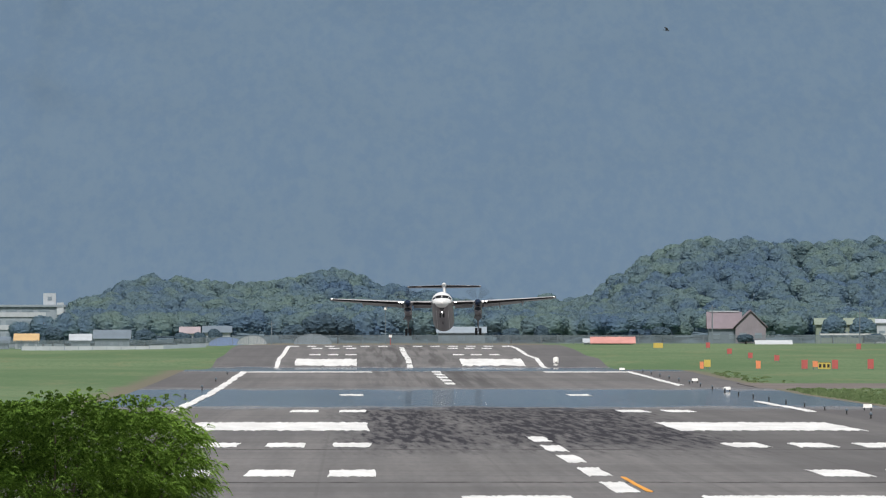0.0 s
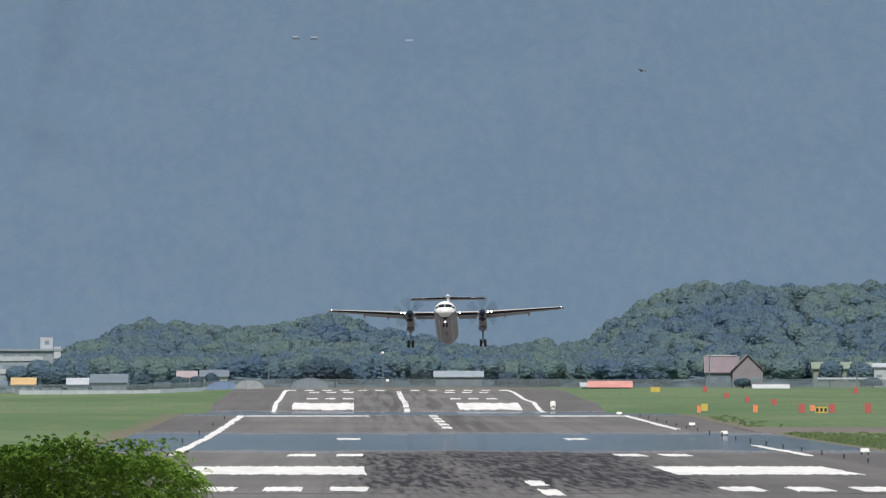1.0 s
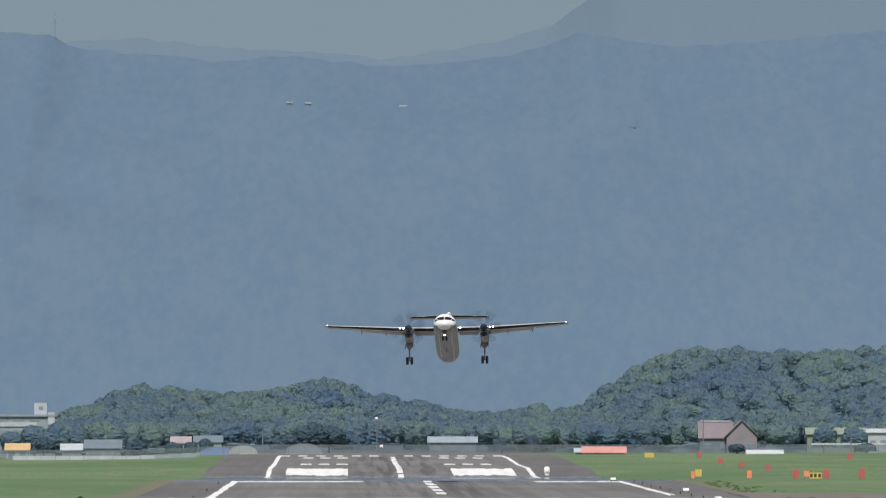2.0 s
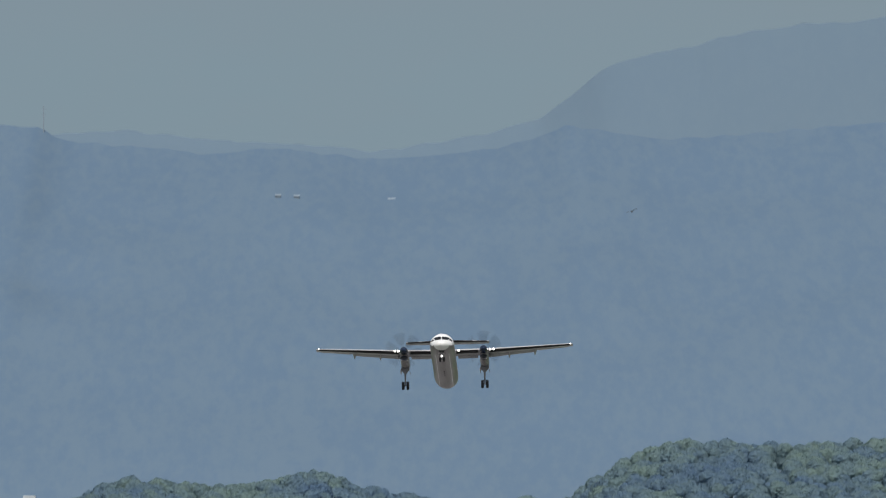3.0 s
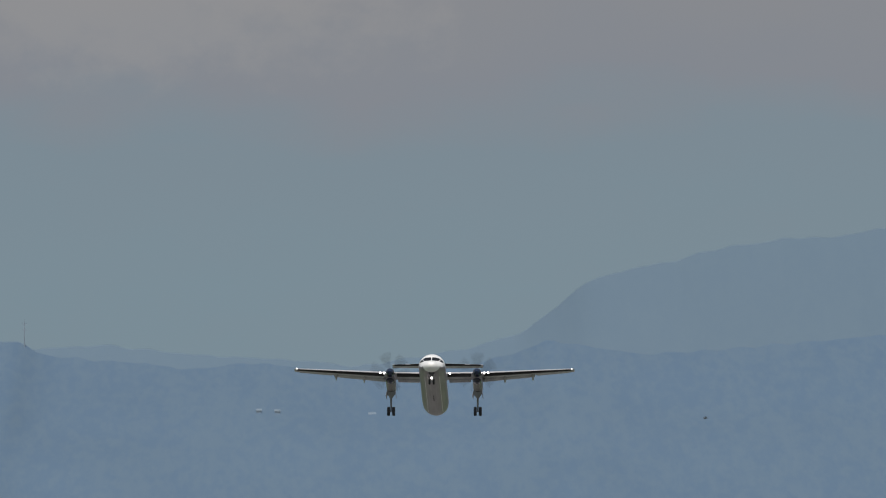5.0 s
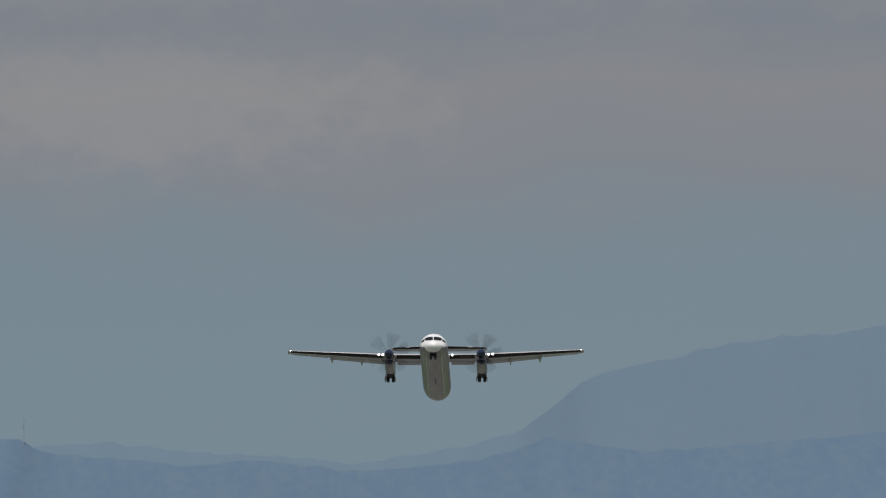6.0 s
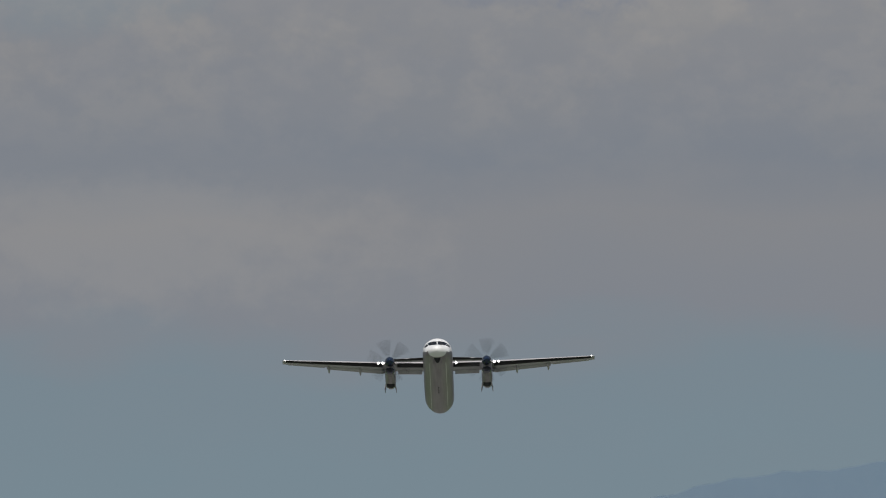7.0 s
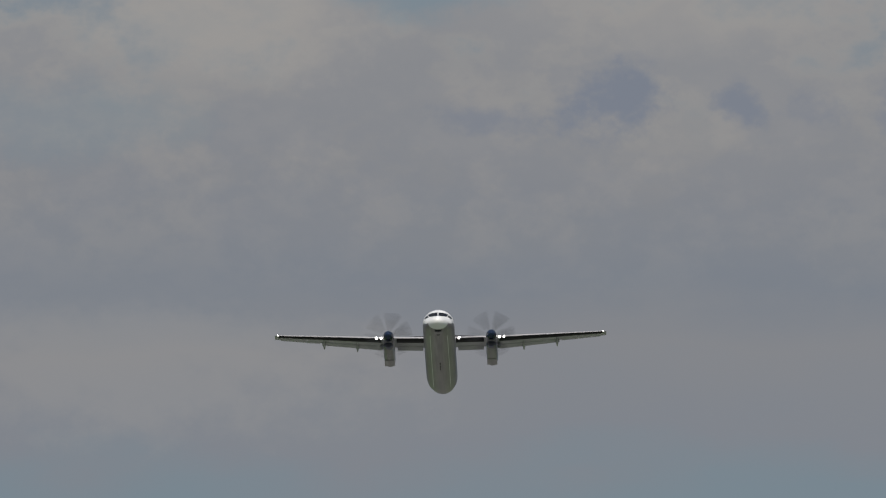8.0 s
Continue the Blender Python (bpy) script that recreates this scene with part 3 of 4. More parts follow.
def make_aircraft():
    plane = thing("aircraft", "white twin-propeller airliner climbing away from the runway", "aircraft")
    # fuselage: white skin above, grey underside darkened to paint its shade
    sides = 48
    upper, lower = Geo(), Geo()
    dense = []
    for (a, b) in zip(HULL, HULL[1:]):
        dense += [a[0], (a[0] + b[0]) / 2]
    dense.append(HULL[-1][0])
    cut = 90
    upper.loft([[hull_at(s, -cut + 2 * cut * j / sides) for j in range(sides + 1)] for s in dense], closed=False)
    lower.loft([[hull_at(s, cut + (360 - 2 * cut) * j / 20) for j in range(21)] for s in [0.9] + [q for q in dense if q > 0.9]], closed=False)
    chin = Geo().loft([[hull_at(s, cut + (360 - 2 * cut) * j / 20) for j in range(21)] for s in [q for q in dense if q < 0.9] + [0.9]], closed=False)
    body = part("fuselage", upper, M_WHITE, plane, smooth=True)
    part("radome", chin, M_WHITE, body, "white nose cone", True)
    part("underside", lower, M_BELLY, body, "grey belly with shade painted in", True)
    for p0, p1, s0, s1, tp in ((1.8, 41, 1.37, 1.98, (0, 7)), (-41, -1.8, 1.37, 1.98, (-7, 0)), (45, 68, 1.37, 2.0, (6, 2)), (-68, -45, 1.37, 2.0, (-2, -6))):
        part("cockpit_window", skin(s0, s1, p0, p1, 0.012, 8, tp, 0.22), M_GLASS, body, "dark cockpit window", True)
    for i in range(20):
        for sgn in (-1, 1):
            part("cabin_window", skin(6.2 + 0.8 * i, 6.46 + 0.8 * i, sgn * 66, sgn * 80, 0.01, 3), M_GLASS, body)
    # belly stripes: long keel strakes, white for painted streak reflections, and a drain mast row
    for phi in (146, 212):
        part("belly_glint", skin(3.0, 21.5, phi - 1.0, phi + 1.0, 0.02, 14), M_WHITE, body)
    for s in (12.0, 13.1, 14.0):
        part("drain_mast", Geo().box(-0.04, 0.04, NOSE + s - 0.10, NOSE + s + 0.10, -1.42, -1.30), M_BOOT, body)
    # Flat black patch; its colour stands for the shade inside the bay.
    part("nose_bay", skin(0.92, 2.3, 160, 200, 0.010, 6, (16, -16)), M_BAY, body, "nose gear bay opening, its shade painted dark")
    # fairing that carries the wing on the roof
    part("wing_fairing", Geo().loft([[(w * math.cos(a), y, 0.9 + h * math.sin(a)) for a in (math.tau * j / 24 for j in range(24))]
                                     for y, w, h in ((-2.2, 0.3, 0.45), (-1.4, 0.85, 0.62), (-0.4, 1.1, 0.78), (1.5, 1.15, 0.78), (3.0, 0.9, 0.62), (4.2, 0.3, 0.45))]), M_WHITE, plane, smooth=True)
    # wings
    for sgn in (-1, 1):
        wing = Geo()
        stations = [0.0, 1.3, 3.5, 4.9, 7, 9.5, 12, 13.6, 14.1, 14.22]
        rings = []
        for x in stations:
            c, y, z = wing_at(x)
            k = 1.0 if x < 14 else (0.8 if x < 14.15 else 0.25)
            rings.append(foil(c * (0.97 if x > 14 else 1), 0.155 * k, sgn * x, y, z, 1.5))
        w = part("wing", wing.loft(rings), M_WING, plane, smooth=True)
        boot = Geo()
        for x0, x1 in ((1.35, 3.75), (5.05, 13.9)):
            rr = []
            for i in range(9):
                x = x0 + (x1 - x0) * i / 8
                c, y, z = wing_at(x)
                full = foil(c * 1.006, 0.172, sgn * x, y - 0.018, z, 1.5)
                rr.append(full[12:17])
            boot.loft(rr, closed=False)
        part("de_icing_boot", boot, M_BOOT, w, "black rubber leading edge", True)
        for x0, x1 in ((1.5, 3.7), (5.1, 10.2)):
            rr = []
            for x in np.linspace(x0, x1, 5):
                c, y, z = wing_at(x)
                rr.append(foil(c * 0.32, 0.15, sgn * x, y + c * 0.74, z - 0.03 - c * 0.035, 11))
            part("flap", Geo().loft(rr), M_WING, w, "lowered grey flap", True)
        rr = []
        for x in np.linspace(10.4, 13.7, 4):
            c, y, z = wing_at(x)
            rr.append(foil(c * 0.27, 0.10, sgn * x, y + c * 0.78, z - 0.035 * c, 3))
        part("aileron", Geo().loft(rr), M_WING, w, smooth=True)
        for x in (7.15, 10.0):
            c, y, z = wing_at(x)
            part("flap_fairing", Geo().loft([[(sgn * x + r * math.cos(a), y + q, zz + r * 1.6 * math.sin(a)) for a in (math.tau * j / 10 for j in range(10))]
                                             for q, r, zz in ((c * 0.45, 0.03, z - 0.10), (c * 0.6, 0.09, z - 0.22), (c * 0.9, 0.11, z - 0.34), (c * 1.12, 0.07, z - 0.44), (c * 1.22, 0.02, z - 0.48))]), M_WING, w, smooth=True)
        c, y, z = wing_at(13.95)
        part("tip_light", Geo().lathe([(-0.12, 0.02), (-0.08, 0.045), (0.02, 0.045), (0.08, 0.02)], 12), M_LAMP, w, "white wing tip light", True, pose(sgn * 13.95, y - 0.02, z + 0.03))
        for dx, q in ((5.08, 0), (5.46, 0), (1.60, 1)):
            c, y, z = wing_at(dx)
            part("landing_light", Geo().lathe([(-0.08, 0.04), (-0.05, 0.10), (0.05, 0.105), (0.12, 0.05)], 14), M_LAMP, w, "lit white landing light", True, pose(sgn * dx, y - 0.05, z + 0.0)) if not (q and sgn < 0) else None
        # nacelle
        nac = Geo()
        prof = [(-2.95, 0.38, 0.50, 1.24), (-2.7, 0.42, 0.0, 1.30), (-2.2, 0.45, -0.14, 1.40), (-1.2, 0.47, -0.20, 1.52), (0.5, 0.49, -0.20, 1.60),
                (2.5, 0.49, -0.12, 1.55), (3.8, 0.48, -0.04, 1.42), (4.3, 0.46, 0.0, 1.35), (4.65, 0.42, 0.05, 1.30), (4.95, 0.35, 0.11, 1.25), (5.2, 0.26, 0.18, 1.20), (5.45, 0.17, 0.28, 1.13), (5.8, 0.10, 0.48, 1.08), (6.0, 0.05, 0.64, 1.02)]
        rings = []
        for y, hw, zb, zt in prof:
            zc, hh = (zb + zt) / 2, (zt - zb) / 2
            ring = []
            for j in range(28):
                a = math.tau * j / 28
                ca, sa = math.cos(a), math.sin(a)
                e = 0.72
                ring.append((sgn * 4.4 + hw * math.copysign(abs(ca) ** e, ca), y, zc + hh * math.copysign(abs(sa) ** e, sa)))
            rings.append(ring)
        n = part("nacelle", nac.loft(rings), M_BELLY, plane, "engine nacelle in shade-darkened grey", True)
        part("cowl_ring", Geo().loft([[(sgn * 4.4 + r * math.cos(a), y, 0.86 + r * math.sin(a)) for a in (math.tau * j / 24 for j in range(24))]
                                      for y, r in ((-3.02, 0.38), (-3.05, 0.43), (-2.7, 0.455), (-2.3, 0.46))]), M_NAVY, n, "navy blue cowl front", True)
        part("intake", Geo().loft([[(sgn * 4.4 + hw * math.cos(a), y, 0.08 + h * math.sin(a)) for a in (math.tau * j / 24 for j in range(24))]
                                   for y, hw, h in ((-2.98, 0.36, 0.17), (-3.06, 0.40, 0.215), (-2.9, 0.43, 0.235), (-2.3, 0.44, 0.24))]), M_NAVY, n, "navy blue chin air intake", True)
        # Black cap paints the shade inside the intake.
        part("intake_mouth", Geo().loft([[(sgn * 4.4 + 0.36 * k * math.cos(a), y, 0.08 + 0.165 * k * math.sin(a)) for a in (math.tau * j / 20 for j in range(20))] for y, k in ((-2.99, 1.0), (-2.985, 0.9))]), M_BAY, n)
        # Black bulge paints the shade inside the open wheel bay.
        part("gear_bay", Geo().loft([[(sgn * 4.4 + hw * math.cos(a), y, z + h * math.sin(a)) for a in (math.tau * j / 16 for j in range(16))]
                                     for y, hw, h, z in ((1.5, 0.20, 0.05, -0.115), (2.0, 0.36, 0.12, -0.035), (3.3, 0.36, 0.12, 0.04), (3.75, 0.24, 0.06, 0.012))]), M_BAY, n, "main gear bay opening, its shade painted dark", True)
        part("exhaust_stub", Geo().lathe([(0, 0.16), (0.5, 0.17), (0.9, 0.14)], 14), M_METAL, n, smooth=True, at=pose(sgn * 5.02, 0.9, 1.0))
        # propeller
        prop = part("propeller", Geo().lathe([(-0.62, 0.02), (-0.58, 0.10), (-0.45, 0.23), (-0.25, 0.35), (0.0, 0.42), (0.22, 0.44), (0.30, 0.40)], 24), M_NAVY, plane, "navy blue spinner", True, pose(sgn * 4.4, -3.25, 0.86))
        for k in range(6):
            bl = Geo()
            rr = []
            for r, ch, tw in ((0.36, 0.10, 62), (0.6, 0.14, 57), (1.0, 0.25, 47), (1.5, 0.29, 39), (1.85, 0.25, 34), (2.05, 0.14, 30)):
                c, s = math.cos(radians(tw)), math.sin(radians(tw))
                ring = []
                for a in (math.tau * j / 8 for j in range(8)):
                    u, v = 0.5 * ch * math.cos(a), 0.06 * ch * math.sin(a)
                    ring.append((u * c - v * s + 0.10 * (r / 2.05) ** 2, u * s + v * c, r))
                rr.append(ring)
            part("blade", bl.loft(rr), M_BLADE, prop, smooth=True, at=pose(0, 0, 0, 0, 60 * k, 0))
        MOVES["propeller", sgn] = prop
        # main gear: leg, brace, axle, two wheels
        leg = Geo().tube([(0, 0, 0), (0, -0.02, -1.2), (0, 0.0, -2.0)], [0.13, 0.11, 0.08], 12)
        leg.tube([(-0.36, 0, -2.33), (0.36, 0, -2.33)], [0.06, 0.06], 10)
        leg.tube([(0, 0, -2.0), (0, 0, -2.36)], [0.07, 0.07], 10)
        leg.tube([(-0.30, 0.1, -0.05), (0, 0.0, -1.25)], [0.06, 0.05], 8)
        leg.tube([(0.30, 0.1, -0.05), (0, 0.0, -1.25)], [0.06, 0.05], 8)
        leg.tube([(0, 0.9, -0.1), (0, 0.0, -1.4)], [0.06, 0.05], 8)
        gear = part("main_gear", leg, M_METAL, plane, "dark main landing gear leg", True, pose(sgn * 4.4, 1.75, 0.18))
        for sx in (-1, 1):
            wh = part("wheel", Geo().lathe([(-0.14, 0.26), (-0.15, 0.40), (-0.09, 0.455), (0.09, 0.455), (0.15, 0.40), (0.14, 0.26)], 24, "x"), M_TYRE, gear, "black twin tyre", True, pose(sx * 0.26, 0, -2.33))
        MOVES["main_gear", sgn] = gear
        fair = part("leg_fairing", Geo().loft([[(-0.40, -0.10, 0.0), (0.40, -0.10, 0.0), (0.40, 0.25, 0.0), (-0.40, 0.25, 0.0)], [(-0.44, -0.12, -0.55), (0.44, -0.12, -0.55), (0.44, 0.25, -0.55), (-0.44, 0.25, -0.55)],
                                               [(-0.13, -0.12, -1.0), (0.13, -0.12, -1.0), (0.13, 0.05, -1.0), (-0.13, 0.05, -1.0)]]), M_METAL, gear, "grey gear leg fairing")
        for sx in (-1, 1):
            door = part("gear_door", Geo().loft([[(-0.02, q, -0.02 - k), (0.02, q, -0.02 - k), (0.02, q, 0.0), (-0.02, q, 0.0)] for q, k in ((-1.95, 0.40), (-1.7, 0.42), (-0.1, 0.42), (0.35, 0.42), (0.55, 0.40))]), M_BELLY, plane, "grey main gear door", at=pose(sgn * 4.4 + sx * 0.43, 3.3, 0.0, 9))
            MOVES["gear_door", sgn, sx] = door
    # nose gear
    leg = Geo().tube([(0, 0, 0), (0, -0.1, -0.62)], [0.09, 0.07], 10).tube([(-0.26, -0.12, -0.78), (0.26, -0.12, -0.78)], [0.05, 0.05], 8).tube([(0, -0.1, -0.6), (0, -0.12, -0.8)], [0.05, 0.05], 8)
    gear = part("nose_gear", leg, M_METAL, plane, "dark nose landing gear leg", True, pose(0, -11.75, -1.08))
    for sx in (-1, 1):
        part("wheel", Geo().lathe([(-0.09, 0.16), (-0.10, 0.24), (-0.06, 0.28), (0.06, 0.28), (0.10, 0.24), (0.09, 0.16)], 20, "x"), M_TYRE, gear, "black nose tyre", True, pose(sx * 0.21, -0.12, -0.80))
        MOVES["nose_door", sx] = part("nose_gear_door", Geo().box(-0.02, 0.02, -0.75, 0.6, -0.36, 0.0), M_BELLY, plane, "grey nose gear door", at=pose(sx * 0.34, -11.9, -1.16, 0, sx * -12, 0))
    part("taxi_light", Geo().lathe([(-0.06, 0.04), (-0.04, 0.10), (0.05, 0.10), (0.1, 0.05)], 14), M_LAMP, gear, "lit white nose gear light", True, pose(0, -0.22, -0.42))
    MOVES["nose_gear", 0] = gear
    # tail
    fin = Geo()
    rr = []
    for z, c, y in ((0.9, 4.8, 12.2), (2.2, 4.0, 13.6), (4.2, 3.3, 14.9), (5.6, 2.9, 15.7)):
        rr.append([(k, y + q, z) for q, k in [(p[1], p[2]) for p in foil(c, 0.13, 0, 0, 0)]])
    fin = part("tail_fin", fin.loft(rr), M_WHITE, plane, "white vertical tail fin", True)
    part("fin_cap", Geo().lathe([(15.2, 0.03), (15.4, 0.20), (16.2, 0.30), (18.0, 0.25), (19.0, 0.05)], 16), M_WHITE, fin, smooth=True, at=pose(0, 0, 5.72))
    for sgn in (-1, 1):
        t = part("tailplane", Geo().loft([foil(c, 0.10, sgn * x, y, 5.70, 0) for x, c, y in ((0, 2.5, 16.6), (3.0, 1.95, 16.95), (4.55, 1.6, 17.2), (4.66, 1.2, 17.35))]), M_WING, plane, "grey horizontal tailplane", True)
        part("de_icing_boot", Geo().loft([foil(c * 1.006, 0.116, sgn * x, y - 0.016, 5.70, 0)[11:17] for x, c, y in ((0.25, 2.45, 16.62), (2, 2.14, 16.83), (4.45, 1.62, 17.18))], closed=False), M_BOOT, t, "black rubber leading edge", True)
    part("roof_antenna", Geo().loft([[(-0.02, NOSE + 6.0, 1.3), (0.02, NOSE + 6.0, 1.3), (0.02, NOSE + 6.5, 1.3), (-0.02, NOSE + 6.5, 1.3)], [(-0.01, NOSE + 6.2, 1.7), (0.01, NOSE + 6.2, 1.7), (0.01, NOSE + 6.5, 1.7), (-0.01, NOSE + 6.5, 1.7)]]), M_WHITE, body)
    return plane


MOVES = {}
aircraft = make_aircraft()


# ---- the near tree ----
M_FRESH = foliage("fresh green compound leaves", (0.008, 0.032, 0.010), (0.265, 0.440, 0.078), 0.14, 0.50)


def make_near_tree():
    rng = np.random.default_rng(11)
    base = Vector((-4.26, 180.0, 0.0))
    tree = thing("tree", "bushy green tree with feathery compound leaves", "tree", base)
    tr = Geo().tube([(0, 0, -0.1), (0.05, 0.02, 0.9), (-0.06, 0.0, 1.8), (0.03, 0.05, 2.6)], [0.17, 0.13, 0.11, 0.08], 12)
    part("trunk", tr, M_BARK, tree, "", True)
    crown_c, rx, rz = np.array([-0.28, 0.0, 3.20]), 2.60, 1.60
    heads = []
    for i in range(500):
        a = i * 2.399963
        u = 1 - 1.4 * (i + 0.5) / 500
        r = math.sqrt(max(0, 1 - u * u))
        k = (rng.uniform(0.88, 1.0) if i % 3 else rng.uniform(0.45, 0.8)) / (abs(u) ** 3.3 + r ** 3.3) ** (1 / 3.3)
        h = crown_c + np.array([math.cos(a) * r * rx * k, math.sin(a) * r * 1.9 * k, u * rz * k]) + rng.normal(size=3) * 0.11
        # a drawn-in waist and a fuller lower bough on the runway side
        h[0] += np.interp(h[2], (3.2, 3.75, 4.0, 4.15, 4.4, 4.9), (-0.42, -0.26, -0.18, -0.18, -0.02, 0.04)) * max(0.0, min(1.0, h[0] - 0.8))
        h[2] -= np.interp(h[0], (-2.4, -0.8, 0.3), (0.26, 0.15, 0.0))
        heads.append(h)
    for h in heads[::8]:
        h = Vector(h)
        mid = Vector((h.x * 0.45, h.y * 0.45, 2.0 + 0.45 * (h.z - 2.0) - 0.1))
        part("limb", Geo().tube([(0, 0, 1.5), tuple(mid), tuple(h)], [0.055, 0.032, 0.010], 6), M_BARK, tree, "", True)
    quads = []
    for h in heads:
        out = h - crown_c
        out = out / (np.linalg.norm(out) + 1e-6)
        spread = rng.uniform(0.26, 0.46)
        for f in range(94):
            d = rng.normal(size=3)
            d /= np.linalg.norm(d)
            d[2] = abs(d[2]) if rng.random() < 0.85 else d[2]
            root = h + (d + out * 0.25) * spread * rng.uniform(0.6, 1.0) * np.array([1, 1, 0.62])
            go = d * np.array([1, 1, 0.5]) + out * 0.5 + rng.normal(size=3) * 0.45
            go /= np.linalg.norm(go)
            side = np.cross(go, np.array([0, 0, 1.0]))
            side /= np.linalg.norm(side) + 1e-6
            size, droop = rng.uniform(0.075, 0.15), rng.uniform(0.35, 1.1)
            n = 6
            for k in range(n):
                q = (k + 0.6) / n
                p = root + go * size * q - np.array([0, 0, droop * size * q * q])
                wl = size * 0.30 * (1 - 0.55 * abs(q - 0.4))
                for sg in (-1, 1):
                    tip = p + side * sg * wl + go * wl * 0.45 - np.array([0, 0, wl * (0.35 + 0.4 * droop * q)])
                    w = go * wl * 0.30 + np.array([0, 0, wl * 0.10])
                    m = (p + tip) / 2
                    quads.append((p, m + w, tip, m - w))
    v = np.array(quads).reshape(-1, 3)
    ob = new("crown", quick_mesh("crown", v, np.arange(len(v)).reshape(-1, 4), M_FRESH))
    ob.parent = tree
    tagged(ob, "dense green feathery foliage", kind="stuff")


make_near_tree()


# ---- houses and sheds beyond the runway ----
def tone(name, c, rough=0.8, vary=0.12, scale=0.4):
    return material(name, c, rough, vary=vary, scale=scale)


# Far walls, roofs and fences: haze is mixed into these bluish tones.
T_WHITE = tone("hazed white render wall", (0.40, 0.44, 0.48))
T_PANE = tone("hazed window pane", (0.185, 0.235, 0.280), 0.4)
T_GREY = tone("hazed concrete wall", (0.25, 0.30, 0.35))
T_HAZED = tone("hazed grey board wall", (0.165, 0.205, 0.235))
T_SLATE = tone("hazed slate roof", (0.135, 0.175, 0.215))
T_RUST = tone("hazed red barn roof", (0.195, 0.165, 0.190))
T_PINK = tone("hazed pink barn wall", (0.225, 0.205, 0.235))
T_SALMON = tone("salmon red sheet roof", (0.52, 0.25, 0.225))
T_OCHRE = tone("ochre roof", (0.50, 0.35, 0.18))
T_OLIVE = tone("pale olive wall", (0.215, 0.262, 0.215))
T_BLUE = tone("blue tarpaulin", (0.20, 0.30, 0.62))
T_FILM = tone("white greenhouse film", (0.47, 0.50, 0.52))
T_FENCE = tone("hazed galvanised fence", (0.150, 0.190, 0.220))
T_MAST = tone("haze-tinted pale grey", (0.205, 0.255, 0.300))
T_RED = tone("red marker panel", (0.42, 0.10, 0.095))
T_ORANGE = tone("orange marker panel", (0.72, 0.25, 0.12))
T_YELLOW = tone("yellow sign panel", (0.54, 0.41, 0.10))
T_BLACK = tone("black paint", (0.02, 0.02, 0.02))
T_LENS = tone("white lamp cover", (0.82, 0.82, 0.80))
T_BIRD = tone("dark brown feathers", (0.055, 0.050, 0.048))


def far_level(x, y):
    side = max(0, min(1, (AXIS - 31 - x) / 25)) * max(0, min(1, (y - 2150) / 350))
    return level(y) - 1.15 * side


def house(name, label, x0, x1, y, eave, ridge, wall, roof, depth=7.0, windows=3, storeys=1, base=None, along="x", category="house"):
    """A gabled building standing on the ground, its front towards the airfield."""
    z0 = far_level((x0 + x1) / 2, y) - 0.2 if base is None else base
    h = thing(name, label, category, ((x0 + x1) / 2, y, z0))
    w, d = (x1 - x0) / 2, depth
    e, r = eave - z0, ridge - z0
    body = Geo()
    if along == "x":
        body.loft([[(s, 0, 0), (s, d, 0), (s, d, e), (s, d / 2, r - 0.08), (s, 0, e)] for s in (-w, w)])
    else:
        body.loft([[(-w, q, 0), (w, q, 0), (w, q, e), (0, q, r - 0.08), (-w, q, e)] for q in (0, d)])
    wl = part("wall", body, wall, h)
    o, t = 0.45, 0.16
    for sgn in (0, 1):
        g = Geo()
        if along == "x":
            a, m = (-o, d / 2) if sgn == 0 else (d + o, d / 2)
            g.loft([[(s, a, e - 0.15), (s, m, r), (s, m, r + t), (s, a, e - 0.15 + t)] for s in (-w - o, w + o)])
        else:
            a = (-w - o) if sgn == 0 else (w + o)
            g.loft([[(a, q, e - 0.15), (0, q, r), (0, q, r + t), (a, q, e - 0.15 + t)] for q in (-o, d + o)])
        part("roof", g, roof, h)
    rows = storeys
    for f in range(rows):
        zc = e * (f + 0.5) / rows
        hh = min(0.6, e / rows * 0.3)
        for k in range(windows):
            xc = -w + 2 * w * (k + 0.5) / windows
            ww = min(0.8, w / windows * 0.55)
            win = part("window", Geo().box(xc - ww, xc + ww, -0.06, 0.02, zc - hh, zc + hh), T_PANE, h)
            part("sill", Geo().box(xc - ww - 0.08, xc + ww + 0.08, -0.14, -0.02, zc - hh - 0.1, zc - hh), wall, win)
    return h


def hoop_house(label, x0, x1, y, height, mat, depth=14.0):
    """A film-covered tunnel with ribs."""
    z0 = far_level((x0 + x1) / 2, y) - 0.1
    h = thing("greenhouse", label, "greenhouse", ((x0 + x1) / 2, y, z0))
    w = (x1 - x0) / 2
    ring = lambda q, k: [(w * k * math.cos(math.pi * j / 16), q, height * k * math.sin(math.pi * j / 16) ** 0.85) for j in range(17)]
    part("cover", Geo().loft([ring(0, 1), ring(depth / 2, 1), ring(depth, 1)]), mat, h, "", True)
    for q in np.linspace(-0.05, depth, 6):
        g = Geo()
        pts = ring(float(q), 1.01)
        g.tube(pts, [0.04] * len(pts), 5)
        part("rib", g, T_FENCE, h)
    return h


